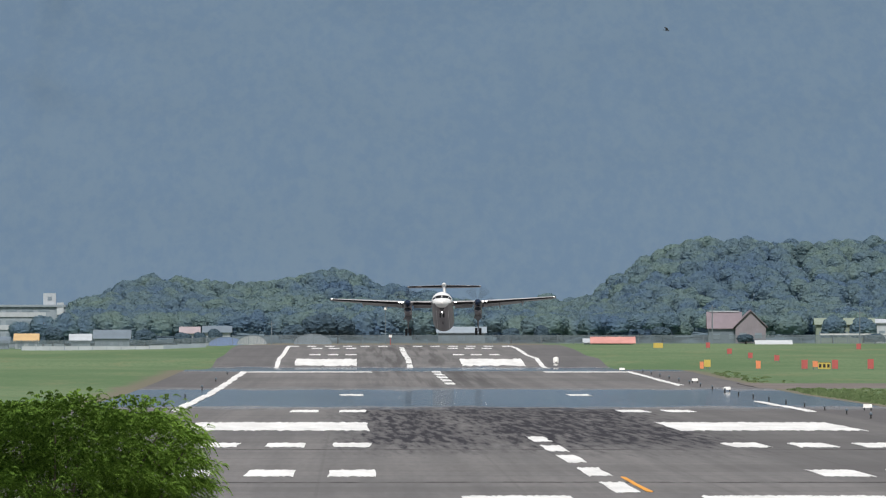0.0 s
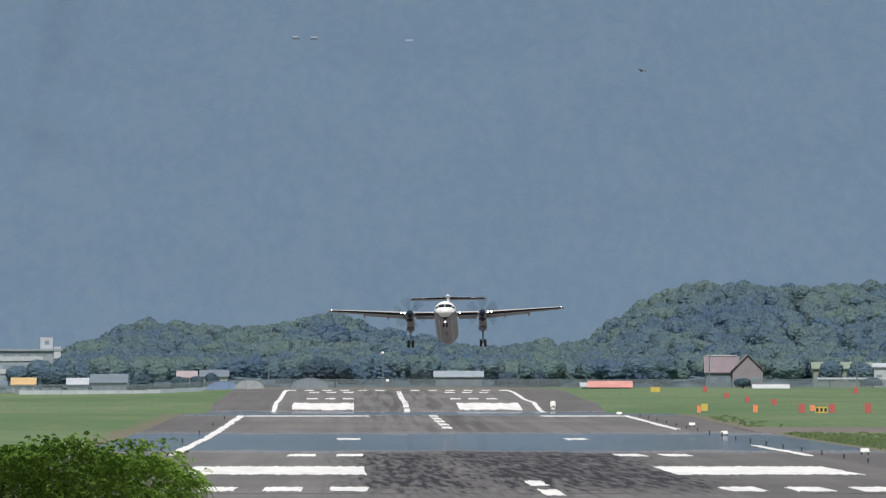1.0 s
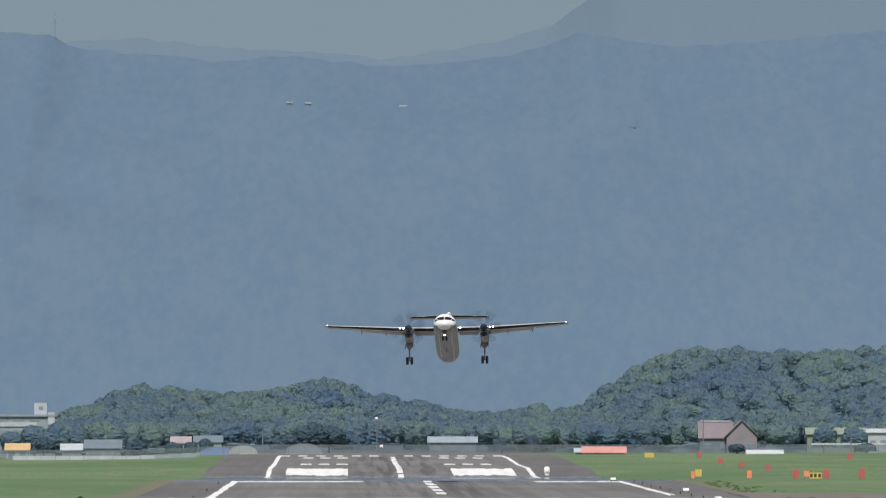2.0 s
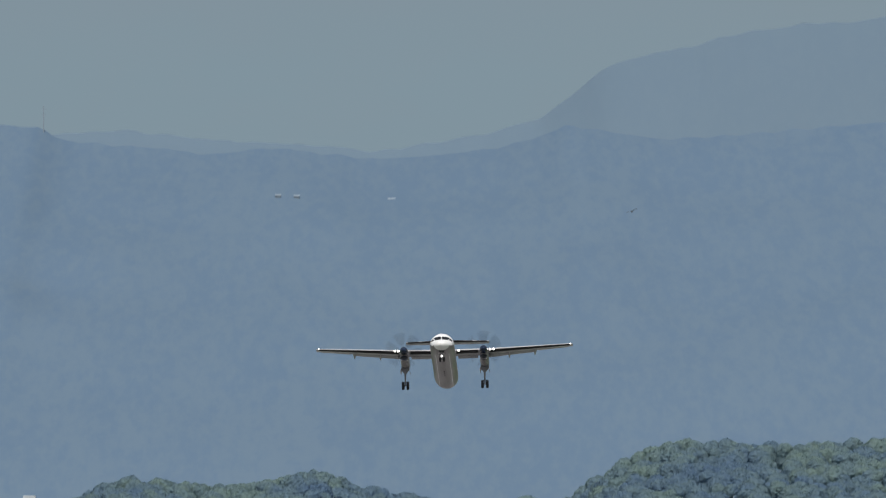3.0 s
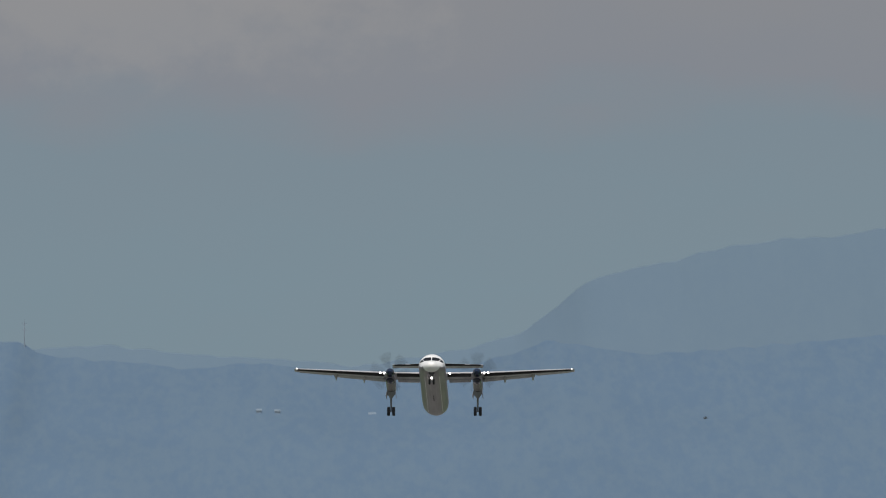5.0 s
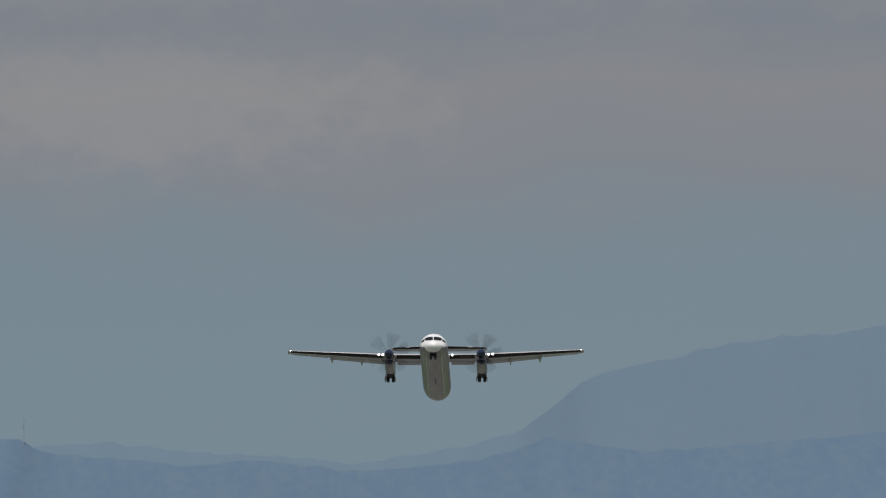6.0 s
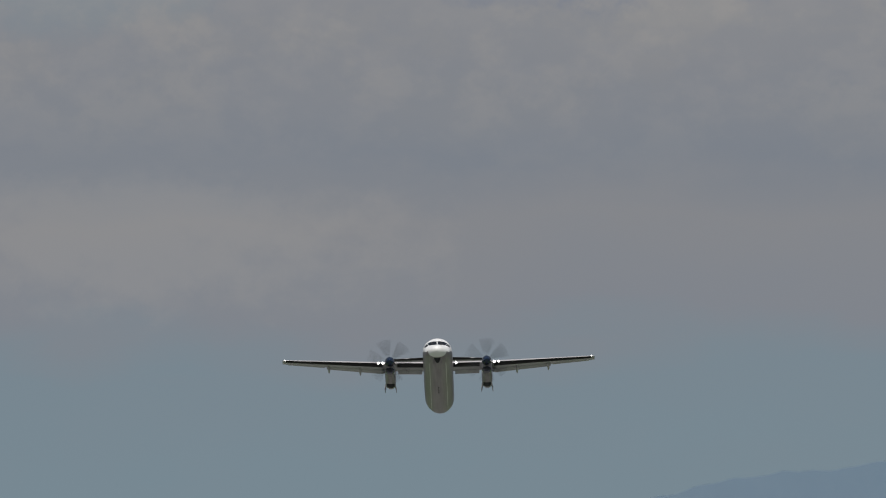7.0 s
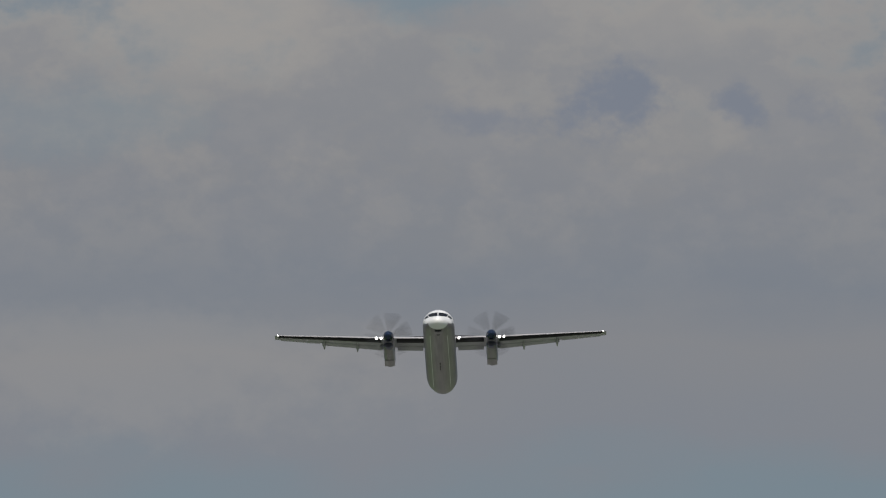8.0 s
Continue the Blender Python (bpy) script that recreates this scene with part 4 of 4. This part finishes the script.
def far_tree(name, label, x, y, r, h, mat=None, seed=1):
    rng = np.random.default_rng(seed)
    z0 = far_level(x, y)
    t = thing(name, label, "tree", (x, y, z0 - 0.1))
    part("trunk", Geo().tube([(0, 0, 0), (0.1, 0, h * 0.3), (0, 0, h * 0.7)], [0.22, 0.16, 0.07], 8), M_BARK, t)
    v, q = canopies(rng, [(0, 0, 0.02 * h, r, h * 0.85), (r * 0.45, 0.3, 0, r * 0.6, h * 0.6), (-r * 0.5, -0.2, 0, r * 0.55, h * 0.55)])
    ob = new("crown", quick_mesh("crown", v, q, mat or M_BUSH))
    ob.parent = t
    tagged(ob, kind="stuff")


def make_far_side():
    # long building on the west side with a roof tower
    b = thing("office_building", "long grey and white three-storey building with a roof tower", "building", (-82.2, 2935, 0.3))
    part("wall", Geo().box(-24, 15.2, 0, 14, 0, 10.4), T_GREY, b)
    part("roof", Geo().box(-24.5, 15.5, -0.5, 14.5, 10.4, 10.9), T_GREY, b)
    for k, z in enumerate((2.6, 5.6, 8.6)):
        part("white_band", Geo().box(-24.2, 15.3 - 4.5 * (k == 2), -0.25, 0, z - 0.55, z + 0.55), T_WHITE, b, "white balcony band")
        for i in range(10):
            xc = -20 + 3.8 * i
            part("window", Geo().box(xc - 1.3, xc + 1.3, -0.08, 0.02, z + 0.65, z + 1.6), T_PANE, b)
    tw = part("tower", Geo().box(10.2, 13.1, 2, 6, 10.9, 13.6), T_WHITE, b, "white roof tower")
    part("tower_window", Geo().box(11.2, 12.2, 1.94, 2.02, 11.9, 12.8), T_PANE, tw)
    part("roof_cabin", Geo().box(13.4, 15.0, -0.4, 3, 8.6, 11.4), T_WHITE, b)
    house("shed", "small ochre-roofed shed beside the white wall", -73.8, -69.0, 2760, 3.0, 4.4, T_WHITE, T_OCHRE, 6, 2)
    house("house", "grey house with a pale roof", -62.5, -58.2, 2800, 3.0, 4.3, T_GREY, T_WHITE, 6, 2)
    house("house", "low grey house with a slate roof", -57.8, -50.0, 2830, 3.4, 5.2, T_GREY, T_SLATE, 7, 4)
    house("house", "house with a haze-paled pink roof", -38.6, -34.6, 2850, 4.6, 5.9, T_WHITE, tone("hazed pink tile roof", (0.33, 0.285, 0.305)), 6, 2)
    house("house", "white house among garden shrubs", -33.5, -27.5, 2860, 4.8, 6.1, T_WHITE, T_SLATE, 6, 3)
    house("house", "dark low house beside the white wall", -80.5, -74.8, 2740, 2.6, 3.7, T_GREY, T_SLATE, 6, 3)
    house("shed", "long grey low shed with a pale roof", 20.2, 31.0, 2900, 4.7, 5.9, T_HAZED, T_GREY, 6, 3)
    house("barn", "red barn with a pink gable wall, haze painted in", 87.4, 94.3, 2850, 6.0, 9.7, T_PINK, T_RUST, 14, 2, along="y", category="barn")
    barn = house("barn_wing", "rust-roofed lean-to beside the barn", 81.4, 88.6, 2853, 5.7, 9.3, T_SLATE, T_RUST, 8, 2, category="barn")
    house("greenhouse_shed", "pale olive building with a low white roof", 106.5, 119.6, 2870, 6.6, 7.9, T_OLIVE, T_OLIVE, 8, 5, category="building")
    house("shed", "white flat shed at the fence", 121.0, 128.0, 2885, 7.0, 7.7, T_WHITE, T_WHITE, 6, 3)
    house("shed", "low shed with a salmon red sheet roof", 51.6, 60.4, 2680, 2.6, 3.75, T_HAZED, T_SALMON, 6, 0)
    house("shed", "small white lean-to beside the red-roofed shed", 50.0, 51.6, 2682, 2.7, 3.4, T_WHITE, T_WHITE, 4, 0)
    part("ridge_cap", Geo().box(-3.4, 3.4, 3.6, 4.4, 0, 0.28), T_WHITE, barn, "white ridge cap", at=pose(0, 0, 9.3 - barn.location.z + 0.1))
    hoop_house("pale grey film tunnel behind the runway's end", -12.4, -4.2, 2722, 2.3, T_GREY)
    house("shed", "low shed under white sheeting", 87.2, 94.4, 2692, 2.2, 3.0, T_FILM, T_FILM, 6, 0)
    hoop_house("white film greenhouse tunnel", -24.6, -18.3, 2722, 2.0, T_FILM)
    hoop_house("tunnel covered with blue tarpaulin", -31.0, -23.4, 2735, 1.9, T_BLUE)
    # low white wall along the west grass
    w = thing("boundary_wall", "low white concrete boundary wall", "wall", (0, 2652, 0))
    for i in range(13):
        x = -69.5 + 3.0 * i
        z = far_level(x, 2652)
        part("panel", Geo().box(x, x + 2.85, 0, 0.15, z - 0.1, z + 0.85), T_WHITE if x < -42 else T_GREY, w)
        part("post", Geo().box(x - 0.15, x, -0.04, 0.2, z - 0.1, z + 1.0), T_GREY, w)
    # perimeter fence behind the runway's end
    f = thing("perimeter_fence", "grey steel perimeter fence on posts", "fence", (0, 2702, 0))
    wires = Geo()
    for i in range(66):
        x = -78 + 3.5 * i
        z = far_level(x, 2702)
        part("post", Geo().box(x - 0.05, x + 0.05, -0.05, 0.05, z - 0.1, z + 2.1), T_FENCE, f)
        for j in range(21):
            xx = x + 3.5 * j / 21
            wires.box(xx, xx + 0.09, -0.01, 0.01, z + 0.1, z + 1.9)
        wires.box(x, x + 3.5, -0.03, 0.03, z + 1.85, z + 1.95)
    tagged(part("slats", wires, T_FENCE, f), kind="stuff")
    r = thing("guard_rail", "white guard rail on posts by the road", "rail", (0, 2780, 0))
    for i in range(12):
        x = 104 + 3.0 * i
        z = far_level(x, 2780)
        part("rail", Geo().box(x, x + 3.0, 0, 0.1, z + 1.9, z + 2.25), T_FILM, r)
        part("post", Geo().box(x - 0.08, x + 0.08, 0.05, 0.2, z - 0.1, z + 2.2), T_FENCE, r)
    for i, (x, y, rr, h) in enumerate(((-45.5, 2770, 2.7, 5.2), (-37.3, 2775, 2.1, 3.9), (-33.6, 2778, 1.6, 3.6), (-30.3, 2800, 1.7, 4.4), (-12.5, 2780, 3.4, 5.0),
                                       (-7.0, 2840, 4.0, 8.0), (-3.0, 2850, 4.4, 7.0), (85.0, 2700, 1.9, 2.7), (115.0, 2750, 2.4, 2.6), (36.0, 2820, 2.2, 4.0), (43.0, 2830, 1.8, 4.6), (-55, 2840, 2.5, 4.2), (70, 2820, 2.5, 4.5), (-68, 2860, 3.0, 5.5))):
        far_tree("shrub", "rounded shrub by the fence, tinted haze blue", x, y, rr, h, seed=20 + i)
    for i, (x, y, rr, h) in enumerate(((-76.5, 2918, 3.2, 7.2), (-71.5, 2916, 3.6, 8.6), (-66.5, 2914, 3.6, 9.0), (-62.0, 2917, 3.3, 8.4), (110.0, 2862, 3.0, 7.4), (117.0, 2863, 3.2, 7.0))):
        far_tree("garden_tree", "leafy tree in front of a building, tinted haze blue", x, y, rr, h, M_WOOD, seed=60 + i)
    p = thing("light_mast", "thin grey mast with a white lamp", "lamp", (7.4, 2690, far_level(7.4, 2690)))
    part("pole", Geo().tube([(0, 0, -0.1), (0, 0, 7.4)], [0.09, 0.06], 8), T_FENCE, p)
    part("lamp_head", Geo().lathe([(7.3, 0.12), (7.45, 0.34), (7.75, 0.34), (7.9, 0.12)], 12, "z"), T_LENS, p, "white lamp head", True)
    p = thing("marker_post", "short red and white marker post", "marker", (8.3, 2640, far_level(8.3, 2640)))
    part("pole", Geo().tube([(0, 0, -0.1), (0, 0, 1.6)], [0.07, 0.07], 8), T_RED, p)
    part("cap", Geo().box(-0.35, 0.35, -0.2, 0.2, 1.6, 2.1), T_LENS, p)
    # lamps on masts and poles at the wood's edge
    for x, y, h in ((79.5, 2760, 8.5), (-17.2, 2720, 5.0), (112.0, 2760, 7.5)):
        p = thing("utility_pole", "grey utility pole at the wood's edge", "pole", (x, y, far_level(x, y)))
        part("pole", Geo().tube([(0, 0, -0.1), (0, 0, h)], [0.16, 0.10], 8), T_FENCE, p)
        part("crossarm", Geo().box(-0.7, 0.7, -0.05, 0.05, h - 0.7, h - 0.55), T_FENCE, p)


make_far_side()


# ---- airfield signs and lights ----
def panel_marker(name, label, bearing, d, w, h, mat, lift=0.25, bars=0):
    x = (bearing - 621) / 22200 * d
    z, w = level(d), w * 0.88
    m = thing(name, label, "sign", (x, d, z), group="airfield markers")
    face = part("panel", Geo().box(-w / 2, w / 2, 0, 0.22, lift, lift + h), mat, m)
    part("frame", Geo().box(-w / 2 - 0.05, w / 2 + 0.05, 0.03, 0.19, lift + h, lift + h + 0.06), T_BLACK if bars else mat, m)
    for s in (-1, 1):
        part("foot", Geo().box(s * w * 0.35 - 0.05, s * w * 0.35 + 0.05, 0.06, 0.16, -0.1, lift), T_FENCE, m)
    for k in range(bars):
        xc = -w / 2 + w * (k + 0.5) / bars
        part("lettering_bar", Geo().box(xc - w * 0.10, xc + w * 0.10, -0.012, 0.0, lift + h * 0.22, lift + h * 0.78), T_BLACK, face)
    return m


def make_airfield_things():
    for bearing, d, w, h in ((1424, 1720, 0.95, 1.15), (1478, 1720, 0.95, 1.15), (1541, 1720, 0.95, 1.25), (1375, 2165, 1.0, 0.9), (1328, 2190, 0.9, 0.9),
                        (1291, 2320, 1.0, 0.9), (1253, 2450, 0.9, 1.0), (1520, 2420, 1.0, 1.0)):
        panel_marker("airfield_marker", "red marker panel standing in the grass", bearing, d, w, h, T_RED)
    for bearing, d, w, h in ((1242, 1760, 0.6, 0.9), (1342, 1740, 0.75, 1.0), (1443, 1735, 0.8, 0.75)):
        panel_marker("airfield_marker", "orange marker panel standing in the grass", bearing, d, w, h, T_ORANGE, 0.3 if bearing != 1443 else 0.5)
    panel_marker("taxiway_sign", "yellow taxiway sign with dark lettering", 1459, 1700, 1.9, 0.85, T_YELLOW, 0.2, bars=3)
    panel_marker("taxiway_sign", "yellow airfield sign panel in the grass", 1252, 1900, 1.1, 1.0, T_YELLOW, 0.5)
    panel_marker("taxiway_sign", "yellow airfield sign panel in the grass", 1165, 2430, 2.1, 0.9, T_YELLOW, 0.4)
    w = thing("wind_marker", "white round marker with a dark slot", "marker", (34.9, 2136, level(2136)))
    part("base", Geo().lathe([(-0.1, 0.4), (0.25, 0.42), (0.3, 0.3)], 14, "z"), T_LENS, w, "", True)
    part("drum", Geo().lathe([(0.3, 0.25), (0.42, 0.48), (1.2, 0.48), (1.45, 0.3)], 16, "z"), T_LENS, w, "", True)
    part("slot", Geo().box(-0.1, 0.25, -0.53, -0.45, 0.5, 0.62), T_BLACK, w)
    lamp = thing("runway_edge_light", "short runway edge light on a dark stem", "light", (AXIS + 24.0, 460, level(460)), group="runway edge lights")
    part("stem", Geo().lathe([(-0.1, 0.09), (0.02, 0.09), (0.05, 0.045), (0.26, 0.045)], 10, "z"), T_BLACK, lamp)
    part("lens", Geo().lathe([(0.26, 0.09), (0.30, 0.11), (0.38, 0.09), (0.42, 0.03)], 12, "z"), T_SLATE, lamp, "dark glass dome", True)
    for s in (-1, 1):
        for y in range(580 if s < 0 else 500, 1500, 120 if s < 0 else 40):
            copy_thing(lamp, pose(AXIS + 24.0 * s, y, level(y)))
    for bearing, d in ((1230, 1280), (1287, 1150), (1101, 1478), (1536, 900)):
        x = (bearing - 621) / 22200 * d
        p = thing("approach_box", "low white light box on dark legs", "light", (x, d, level(d)))
        part("housing", Geo().loft([[(-0.33, 0, 0.2), (0.33, 0, 0.2), (0.33, 0.5, 0.2), (-0.33, 0.5, 0.2)], [(-0.30, 0.05, 0.42), (0.30, 0.05, 0.42), (0.30, 0.5, 0.46), (-0.30, 0.5, 0.46)]]), T_LENS, p)
        for s in (-1, 1):
            part("leg", Geo().box(s * 0.24 - 0.04, s * 0.24 + 0.04, 0.1, 0.2, -0.1, 0.2), T_BLACK, p)
    # small white houses high on the far slope, painted in a haze-tinted grey
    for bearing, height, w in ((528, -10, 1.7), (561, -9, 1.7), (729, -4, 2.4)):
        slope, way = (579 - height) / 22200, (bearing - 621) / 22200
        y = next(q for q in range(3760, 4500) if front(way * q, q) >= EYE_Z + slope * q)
        h = thing("hillside_house", "tiny house high on the mountain slope, tinted haze grey", "house", (way * y, y - 1, EYE_Z + slope * y - 0.9))
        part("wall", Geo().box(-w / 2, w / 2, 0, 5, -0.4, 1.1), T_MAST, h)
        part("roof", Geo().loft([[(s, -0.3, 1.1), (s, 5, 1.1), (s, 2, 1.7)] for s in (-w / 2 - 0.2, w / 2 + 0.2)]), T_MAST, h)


make_airfield_things()


def make_mast():
    x = (113 - 621) / 22200 * 4495
    m = thing("radio_mast", "thin grey radio mast on the mountain ridge", "mast", (x, 4495, front(x, 4495) - 1))
    part("pole", Geo().tube([(0, 0, 0), (0, 0, 10.5)], [0.22, 0.12], 6), T_MAST, m)
    for z in (7.0, 9.0):
        part("crossarm", Geo().box(-0.9, 0.9, -0.1, 0.1, z, z + 0.25), T_MAST, m)


make_mast()


def make_tufts():
    """Taller uneven grass along the pavement's edge."""
    rng = np.random.default_rng(7)
    quads = []
    for side, x0, x1, y0, y1, count in ((1, 31.5, 70, 860, 1185, 2600), (1, 31.5, 36, 1290, 1480, 60)):
        for _ in range(count):
            off = x0 + (x1 - x0) * rng.random() ** 1.8
            x, y = AXIS + side * off, rng.uniform(y0, y1)
            z, h, w = level(y) - 0.05, rng.uniform(0.06, 0.26), rng.uniform(0.15, 0.6)
            a = rng.uniform(0, math.pi)
            dx, dy, lean = math.cos(a) * w, math.sin(a) * w, rng.uniform(-0.15, 0.15)
            for ux, uy in ((dx, dy), (-dy, dx)):
                quads.append(((x - ux, y - uy, z), (x + ux, y + uy, z), (x + ux * 0.7 + lean, y + uy * 0.7, z + h), (x - ux * 0.6 + lean, y - uy * 0.6, z + h * 0.8)))
    v = np.array(quads).reshape(-1, 3)
    ob = new("rough_grass", quick_mesh("rough_grass", v, np.arange(len(v)).reshape(-1, 4), foliage("rough verge grass", (0.150, 0.220, 0.105), (0.235, 0.295, 0.150))))
    tagged(ob, "uneven taller green grass along the pavement edge", "grass", kind="stuff")


make_tufts()


def make_bird():
    b = thing("bird", "dark soaring bird of prey", "bird")
    part("body", Geo().lathe([(-0.30, 0.02), (-0.24, 0.06), (-0.05, 0.09), (0.15, 0.06), (0.24, 0.03)], 12), T_BIRD, b, "", True)
    part("tail", Geo().loft([[(-0.03, 0.2, 0), (0.03, 0.2, 0), (0.03, 0.2, 0.015), (-0.03, 0.2, 0.015)], [(-0.11, 0.46, 0), (0.11, 0.46, 0), (0.11, 0.46, 0.012), (-0.11, 0.46, 0.012)]]), T_BIRD, b)
    for s in (-1, 1):
        part("wing", Geo().loft([[(s * x, y0, z), (s * x, y1, z), (s * x, y1, z + 0.02), (s * x, y0, z + 0.025)]
                                 for x, y0, y1, z in ((0.05, -0.14, 0.12, 0.03), (0.30, -0.20, 0.10, 0.10), (0.52, -0.12, 0.14, 0.12), (0.68, 0.0, 0.14, 0.10))]), T_BIRD, b)
    return b


bird = make_bird()


# ---- what moves ----
FLIGHT = [  # seconds, place in metres, turns about x (nose up), y (bank) and z (heading)
    (0.0, 11.57, 1576.2, 7.77, -7.49, -0.59, -1.01), (0.5, 11.83, 1552.1, 9.58, -7.72, -0.85, -1.17), (1.0, 11.95, 1522.8, 11.73, -8.11, -0.80, -1.21),
    (2.5, 12.44, 1429.5, 20.68, -9.77, -1.02, -1.73), (3.0, 12.61, 1388.2, 24.41, -10.04, -1.28, -1.80), (3.5, 12.51, 1359.2, 28.71, -9.99, -1.86, -1.72),
    (4.0, 12.52, 1333.1, 33.15, -9.86, -1.27, -1.87), (4.5, 12.42, 1301.3, 37.57, -9.74, -0.29, -1.93), (4.7, 12.50, 1289.5, 39.43, -9.66, 0.05, -1.86),
    (5.8, 12.05, 1216.7, 49.51, -9.50, -0.08, -1.65), (6.0, 11.97, 1202.6, 51.29, -9.58, -0.18, -1.63), (6.2, 11.93, 1191.0, 53.01, -9.64, -0.23, -1.59),
    (6.5, 11.88, 1173.5, 55.84, -9.77, -0.47, -1.43), (7.0, 11.67, 1139.6, 60.49, -10.05, -0.87, -1.05), (7.5, 11.36, 1103.6, 65.24, -10.19, -1.03, -1.21),
    (8.0, 11.19, 1072.6, 70.35, -10.37, -0.77, -1.44)]
GEAR = [(0, 0), (4.75, 0), (5.1, 22), (5.4, 52), (5.8, 78), (6.0, 86), (6.2, 92), (6.45, 99), (8, 99)]
NOSE_GEAR = [(0, 0), (4.75, 0), (5.3, 22), (5.8, 48), (6.2, 72), (6.6, 95), (8, 95)]
DOORS = [(0, 1), (7.65, 1), (7.8, 0.5), (7.95, 0), (8, 0)]
DOORS_EARLY = [(0, 1), (7.5, 1), (7.6, 0.5), (7.7, 0.1), (7.85, 0), (8, 0)]
BIRD = [(0, 37.8, 41.5, 18, 70), (1, 35.1, 41.9, 12, 40), (2.5, 35.0, 43.5, -14, 0), (3.5, 38.2, 44.3, -25, -40), (4, 40.5, 44.4, -22, -55),
        (4.5, 43.6, 44.45, -15, -65), (4.7, 45.1, 44.6, -12, -68), (5.8, 51.6, 46.4, 15, -75), (8, 62.5, 50.2, 10, -80)]


def motions():
    walk(aircraft, [(t, pose(*p)) for t, *p in FLIGHT])
    for (kind, sgn, *rest), ob in MOVES.items():
        if kind == "propeller":
            # six blades; a steady turn, keyed at every film frame
            walk(ob, [(i / FPS, pose(sgn * 4.4, -3.25, 0.86, 0, 11 + 83.0 * i + (17 if sgn > 0 else 0), 0)) for i in range(241)])
        elif kind == "main_gear":
            walk(ob, [(t, pose(sgn * 4.4, 1.75, 0.18, a, 0, 0)) for t, a in GEAR])
        elif kind == "nose_gear":
            walk(ob, [(t, pose(0, -11.75, -1.08, -a, 0, 0)) for t, a in NOSE_GEAR])
        elif kind == "gear_door":
            sx = rest[0]
            walk(ob, [(t, pose(sgn * 4.4 + sx * 0.43, 3.3, -0.095, 2.9) @ pose(0, 0, 0, 0, sx * (90 - 102 * k), 0)) for t, k in (DOORS if sgn < 0 else DOORS_EARLY)])
        elif kind == "nose_door":
            walk(ob, [(t, pose(sgn * 0.36, -12.0, -1.20, 0, sgn * (88 - 100 * k), 0)) for t, k in ((0, 1), (6.8, 1), (7.7, 0.3), (8, 0.05))])
    walk(bird, [(t, pose(x, 1500, z, 4, b, h)) for t, x, z, b, h in BIRD])


motions()
